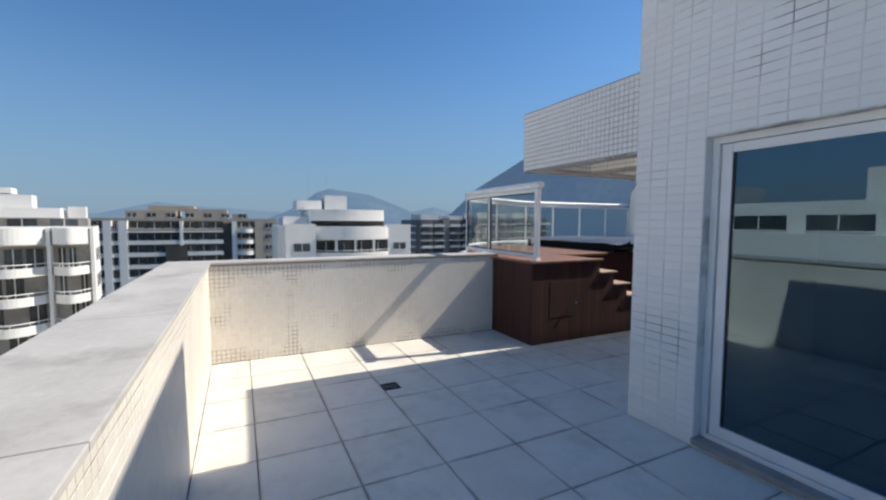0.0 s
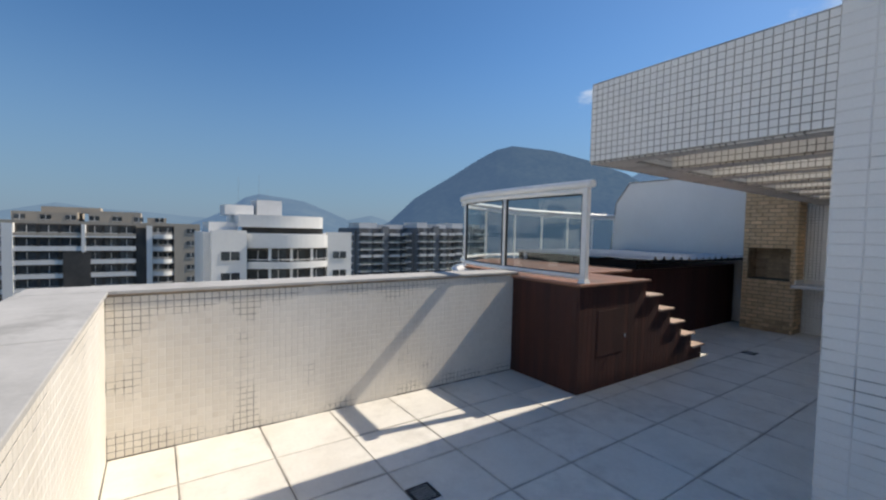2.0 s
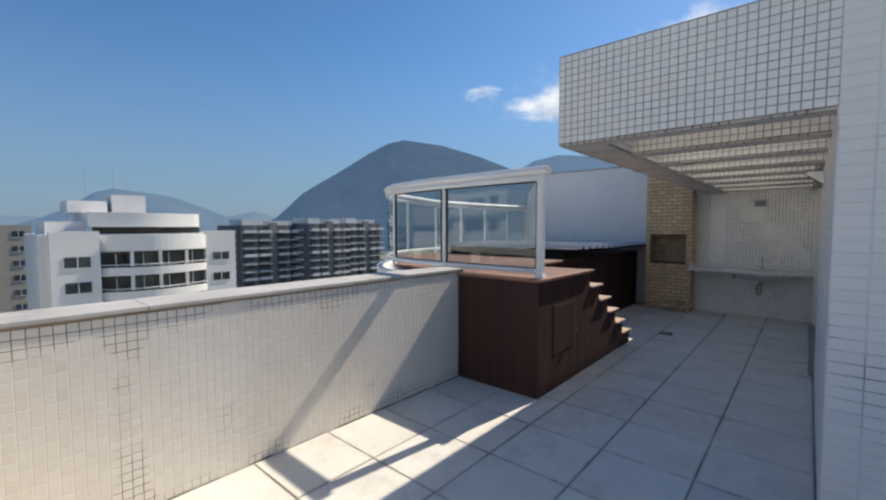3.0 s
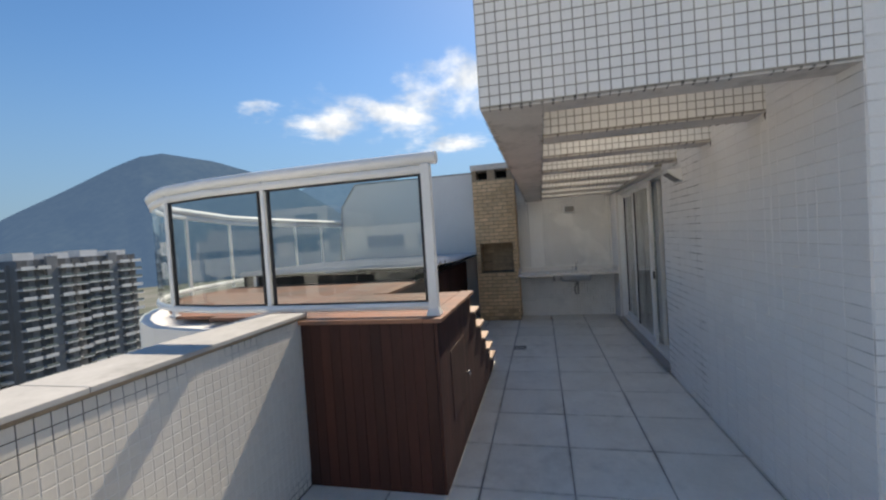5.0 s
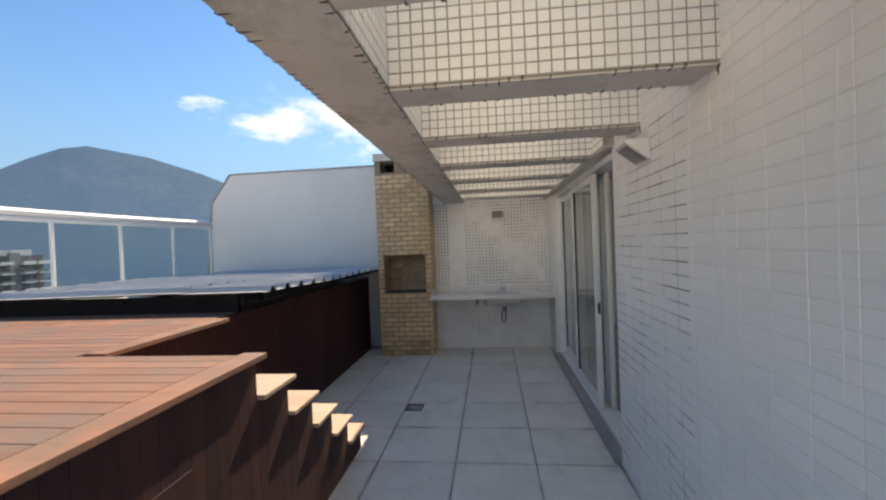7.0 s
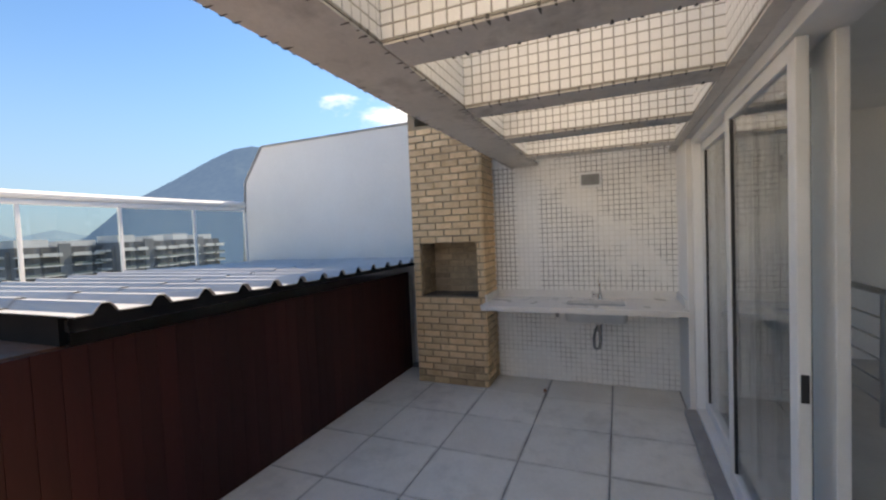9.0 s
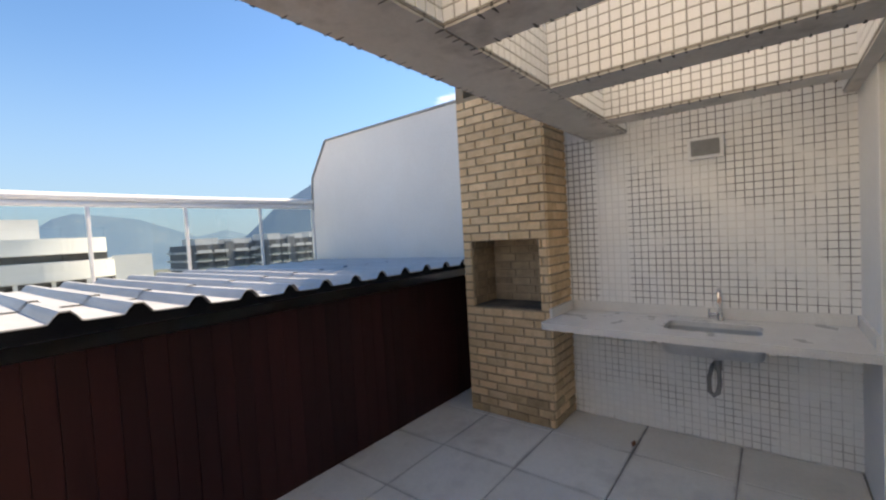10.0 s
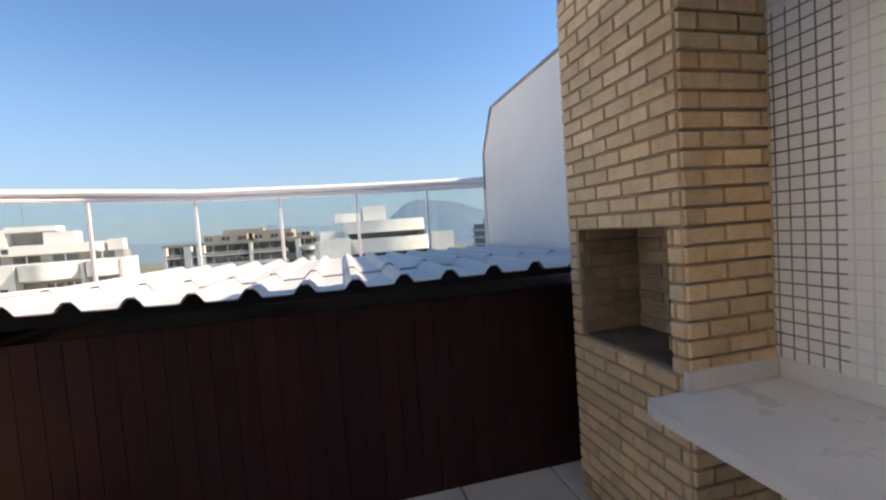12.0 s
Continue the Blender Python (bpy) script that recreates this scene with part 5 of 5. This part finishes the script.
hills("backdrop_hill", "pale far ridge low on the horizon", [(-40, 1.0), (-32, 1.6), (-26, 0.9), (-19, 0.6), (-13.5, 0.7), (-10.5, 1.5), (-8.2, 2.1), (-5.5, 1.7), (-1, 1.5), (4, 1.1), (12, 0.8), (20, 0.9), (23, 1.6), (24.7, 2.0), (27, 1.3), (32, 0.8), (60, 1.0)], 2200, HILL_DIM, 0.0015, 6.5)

# ---- tiles, bricks and other pieces ----
PX, PY, P, GAP = 8.765, 4.465, 0.6, 0.007
V, F = plate(P - GAP, P - GAP, 0.010, 0.003)
tile_mesh = bpy.data.meshes.new("floor_tile")
tile_mesh.from_pydata(V, [], F)
tile_mesh.materials.append(FLOOR_TILE)
rnd = random.Random(5)
X_LO, X_HI, Y_LO, Y_HI = -0.04, EX, -6.0, 5.645
for i in range(-16, 3):
    for j in range(-18, 3):
        x0, x1, y0, y1 = PX + P * i, PX + P * (i + 1), PY + P * j, PY + P * (j + 1)
        cx0, cx1, cy0, cy1 = max(x0, X_LO), min(x1, X_HI), max(y0, Y_LO), min(y1, Y_HI)
        if cx1 - cx0 < 0.02 or cy1 - cy0 < 0.02:
            continue
        if cx0 > WX - 0.01 and cy1 < WY + 0.01:
            continue
        if cx1 > WX and cy0 < WY:
            if cx0 < WX - 0.02:
                cx1 = WX if cy1 < WY + 0.2 else cx1
            cy0 = WY if cx1 > WX else cy0
        if cx0 > 3.9 and cy0 > 4.6 and cx1 < 5.0:
            continue
        whole = (cx0, cx1, cy0, cy1) == (x0, x1, y0, y1)
        if whole:
            me = tile_mesh
        else:
            V, F = plate(cx1 - cx0 - GAP, cy1 - cy0 - GAP, 0.010, 0.003)
            me = bpy.data.meshes.new("floor_tile")
            me.from_pydata(V, [], F)
            me.materials.append(FLOOR_TILE)
        ob = new("floor_tile", me)
        ob.parent = floor_bed
        ob.location = ((cx0 + cx1) / 2, (cy0 + cy1) / 2, -0.010 + rnd.uniform(-0.0012, 0.0012))

T = 0.0505
tile_field(wall_north, "mosaic_tile", (-0.04, 5.648, 0.005), (1, 0, 0), (0, 0, 1), T, T, 77, 23, 0.004, 0.0012, PARAPET_PIECE, PARAPET_TILE, near=lambda i, j: i < 14 and j > 1 or i < 4)
tile_field(wall_west, "mosaic_tile", (-0.043, 5.645 - 190 * T, 0.005), (0, 1, 0), (0, 0, 1), T, T, 190, 23, 0.004, 0.0012, PARAPET_PIECE, PARAPET_TILE, near=lambda i, j: 120 <= i < 140 and j > 8)
# west face of the penthouse and its corner, oblong tiles
TW, TH = 0.1665, 0.066
fit_w = (WY - DW1) / 4
tile_field(wall_pent_w, "wall_tile", (WX, WY, 0.008), (0, -1, 0), (0, 0, 1), fit_w, TH, 4, 64, 0.006, 0.004, WALL_PIECE, WALL_TILE, near=lambda i, j: j < 40)
tile_field(wall_pent_w, "wall_tile", (WX, DW1, DWH + 0.006), (0, -1, 0), (0, 0, 1), TW, TH, 48, 29, 0.006, 0.004, WALL_PIECE, WALL_TILE)
tile_field(wall_corr, "wall_tile", (DC0, WY, 0.008), (-1, 0, 0), (0, 0, 1), (DC0 - WX) / 18, TH, 18, 64, 0.0045, 0.0025, WALL_PIECE, WALL_TILE, near=lambda i, j: i < 9 and j < 33)
tile_field(wall_corr, "wall_tile", (DC1, WY, DCH + 0.4), (-1, 0, 0), (0, 0, 1), (DC1 - DC0) / 18, TH, 18, 23, 0.006, 0.004, WALL_PIECE, WALL_TILE)
# end wall
tile_field(wall_end, "mosaic_tile", (EX, 5.28, 0.005), (0, -1, 0), (0, 0, 1), T, T, 52, 58, 0.005, 0.003, MOSAIC_PIECE, MOSAIC, near=lambda i, j: 16 <= i < 30 and 19 <= j < 40, skip=lambda i, j: i < 16)
# fine mosaic on the neighbour's wall
def off_gable(i, j):
    y, z = 8.44 - (i + 1) * T, 1.25 + (j + 1) * T
    y_out = y + T
    return z > 2.97 or y_out > 8.47 - 0.12 * (z - 1.2) / 1.31 or (z > 2.5 and y_out > 8.33 - 0.72 * (z - 2.51))


tile_field(gable, "mosaic_tile", (10.085, 8.44, 1.25), (0, -1, 0), (0, 0, 1), T, T, 61, 34, 0.003, 0.001, MOSAIC_PIECE, RENDER, skip=off_gable)
# pergola faces, seen from below: joined
def cover(origin, u, nu, nv=13, pitch=T):
    tile_field(pergola, "tile", Vector(origin) - Vector(pergola.location), u, (0, 0, 1), pitch, T, nu, nv, 0.0055, 0.003, MOSAIC, MOSAIC, rest_name="facing")
cover((WX, FY, BB + 0.006), (0, -1, 0), 31, pitch=(FY - WY) / 31)
cover((EX + 0.2, FY, BB + 0.006), (-1, 0, 0), 132)
cover((WX + 0.19, FY - 0.31, BB + 0.006), (1, 0, 0), 124)
cover((EX - 0.02, WY + 0.07, BB + 0.006), (-1, 0, 0), 69)
for x in CROSS:
    y1 = FY - 0.312
    y0 = WY + (0.072 if x > 6.2 else 0.002)
    cover((x, y1, BB + 0.006), (0, -1, 0), int((y1 - y0) / T) + 1, 12)
    cover((x + 0.22, y0, BB + 0.006), (0, 1, 0), int((y1 - y0) / T) + 1, 12)

# black runs of mildew that creep from the joints over the edges of the soffits
MILDEW = surface("black_mildew", (0.09, 0.082, 0.07), (0.20, 0.185, 0.16), 9.0, 90, 0.95, 0.1)


def mildew(a, b, inward, seed, keep):
    """Uneven flat tongues along one edge of a soffit and up the face beside it."""
    rr = random.Random(seed)
    a, b, inward = Vector(a), Vector(b), Vector(inward)
    d = (b - a).normalized()
    bm = bmesh.new()
    for k in range(int((b - a).length / T)):
        if rr.random() > keep:
            continue
        c, w = a + d * (k * T + 0.026 + rr.uniform(-0.006, 0.006)), rr.uniform(0.003, 0.008)
        reach = rr.uniform(0.008, 0.045)
        low = [c - d * w, c + d * w, c + d * w * 0.35 + inward * reach, c - d * w * 0.5 + inward * reach * rr.uniform(0.6, 1.0)]
        top = [bm.verts.new((p.x, p.y, BB - 0.0122)) for p in low]
        bot = [bm.verts.new((p.x, p.y, BB - 0.0135)) for p in low]
        bm.faces.new(top)
        bm.faces.new(bot[::-1])
        for i in range(4):
            bm.faces.new((top[i], bot[i], bot[(i + 1) % 4], top[(i + 1) % 4]))
        g = c - inward * 0.0045
        cuboid(bm, g.x - (w * 0.8 if d.x else 0.001), g.y - (w * 0.8 if d.y else 0.001), BB - 0.010, g.x + (w * 0.8 if d.x else 0.001), g.y + (w * 0.8 if d.y else 0.001), BB + rr.uniform(-0.006, 0.008))
    ob = part("mildew", bm, MILDEW)
    under(pergola, ob)
    ob["kind"] = "stuff"


mildew((WX + 0.2, FY, 0), (EX, FY, 0), (0, -1, 0), 3, 0.8)
mildew((WX + 0.2, FY - 0.31, 0), (EX, FY - 0.31, 0), (0, 1, 0), 4, 0.7)
mildew((WX, WY + 0.1, 0), (WX, FY, 0), (1, 0, 0), 5, 0.8)
for k, x in enumerate(CROSS):
    mildew((x, WY + 0.1, 0), (x, FY - 0.33, 0), (1, 0, 0), 10 + k, 0.7)
    mildew((x + 0.22, WY + 0.1, 0), (x + 0.22, FY - 0.33, 0), (-1, 0, 0), 30 + k, 0.6)

# pale lime runs down the corridor wall, and rust marks where the beams meet it
LIME = surface("lime_run", (0.86, 0.85, 0.82), (0.78, 0.77, 0.74), 6.0, 60, 0.9, 0.1, grain=0.05)
rr = random.Random(12)
for x, top_z, length, width in ((4.12, 2.28, 1.3, 0.022), (4.42, 2.1, 0.9, 0.012), (4.95, 2.28, 1.5, 0.020), (5.22, 2.05, 1.1, 0.014), (5.79, 2.0, 0.9, 0.018), (3.78, 1.9, 0.8, 0.014), (6.12, 2.2, 1.4, 0.012)):
    bm = bmesh.new()
    left, right = [], []
    for q in range(9):
        s = q / 8
        mid, half = x + rr.uniform(-0.003, 0.003), width * (0.5 - 0.35 * s) * rr.uniform(0.7, 1.2)
        for side, sign in ((left, -1), (right, 1)):
            side.append([bm.verts.new((mid + sign * half, WY + y, top_z - length * s)) for y in (0.001, 0.0036)])
    for q in range(8):
        bm.faces.new((left[q][1], right[q][1], right[q + 1][1], left[q + 1][1]))
        bm.faces.new((left[q][0], left[q][1], left[q + 1][1], left[q + 1][0]))
        bm.faces.new((right[q][0], right[q][1], right[q + 1][1], right[q + 1][0]))
    tagged(part("lime_run", bm, LIME, wall_corr), kind="stuff")
for x in CROSS[:3]:
    bm = bmesh.new()
    for q in range(4):
        a, z = x + 0.004 + rr.uniform(0.0, 0.012), BB - 0.012 - 0.011 * q
        tube(bm, (a, WY + 0.002, z), (a, WY + 0.0048, z), 0.011 - 0.002 * q, 7)
    tagged(part("rust_mark", bm, MILDEW, wall_corr), kind="stuff")

# bricks of the barbecue
BH, BL = 0.07175, 0.188
def bricks(origin, u, total, z0, z1, hole=None):
    origin, u = Vector(origin), Vector(u)
    w = u.cross(Vector((0, 0, 1)))
    rows = int((z1 - z0) / BH + 0.5)
    rr = random.Random(int(total * 100))
    for j in range(rows):
        z = z0 + (j + 0.5) * (z1 - z0) / rows
        s = -BL * (0.5 if j % 2 else 0.0)
        while s < total - 0.01:
            a, b = max(0, s), min(total, s + BL)
            s += BL
            spans = [(a, b)]
            if hole and hole[2] - 0.02 < z < hole[3] + 0.02:
                spans = [(p, q) for p, q in ((a, min(b, hole[0])), (max(a, hole[1]), b)) if q > p]
            for p, q in spans:
                if q - p < 0.025:
                    continue
                tone = (BRICK_DAMP if rr.random() < (0.7, 0.4, 0.2)[j] else BRICK) if j < 3 else BRICK
                key = (round(q - p, 3), tone.name)
                if key not in brick_mesh:
                    V, F = plate(key[0] - 0.009, BH - 0.0105, 0.016, 0.0035)
                    me = bpy.data.meshes.new("brick")
                    me.from_pydata(V, [], F)
                    me.materials.append(tone)
                    brick_mesh[key] = me
                ob = new("brick", brick_mesh[key])
                ob.parent = bbq
                m = Matrix((u, Vector((0, 0, 1)), w)).transposed().to_4x4()
                m.translation = origin + u * ((p + q) / 2) + Vector((0, 0, z)) + w * (rr.uniform(-0.0025, 0.001) - 0.008) - Vector(bbq.location)
                ob.matrix_basis = m


brick_mesh = {}
bricks((CX, C1, 0), (0, -1, 0), C1 - C0, 0.0053, 2.7318, (C1 - O1, C1 - O0, OZ0, OZ1))
bricks((CX, C0, 0), (1, 0, 0), EX - CX, 0.0053, 2.7318)
# inside of the hearth
tile_field(bbq, "hearth_brick", (EX - 0.06 - CX, O1 - C0, OZ0 + 0.012), (0, -1, 0), (0, 0, 1), BL, BH, 3, 8, 0.012, 0.008, BRICK_SOOT, BRICK_SOOT, rest_name="hearth_bricks", bond=0.25)
tile_field(bbq, "hearth_brick", (0.01, O1 - C0, OZ0 + 0.012), (1, 0, 0), (0, 0, 1), BL, BH, 2, 8, 0.012, 0.008, BRICK_SOOT, BRICK_SOOT, rest_name="hearth_bricks", bond=0.2)
tile_field(bbq, "hearth_brick", (0.40, O0 - C0, OZ0 + 0.012), (-1, 0, 0), (0, 0, 1), BL, BH, 2, 8, 0.012, 0.008, BRICK_SOOT, BRICK_SOOT, rest_name="hearth_bricks", bond=0.2)
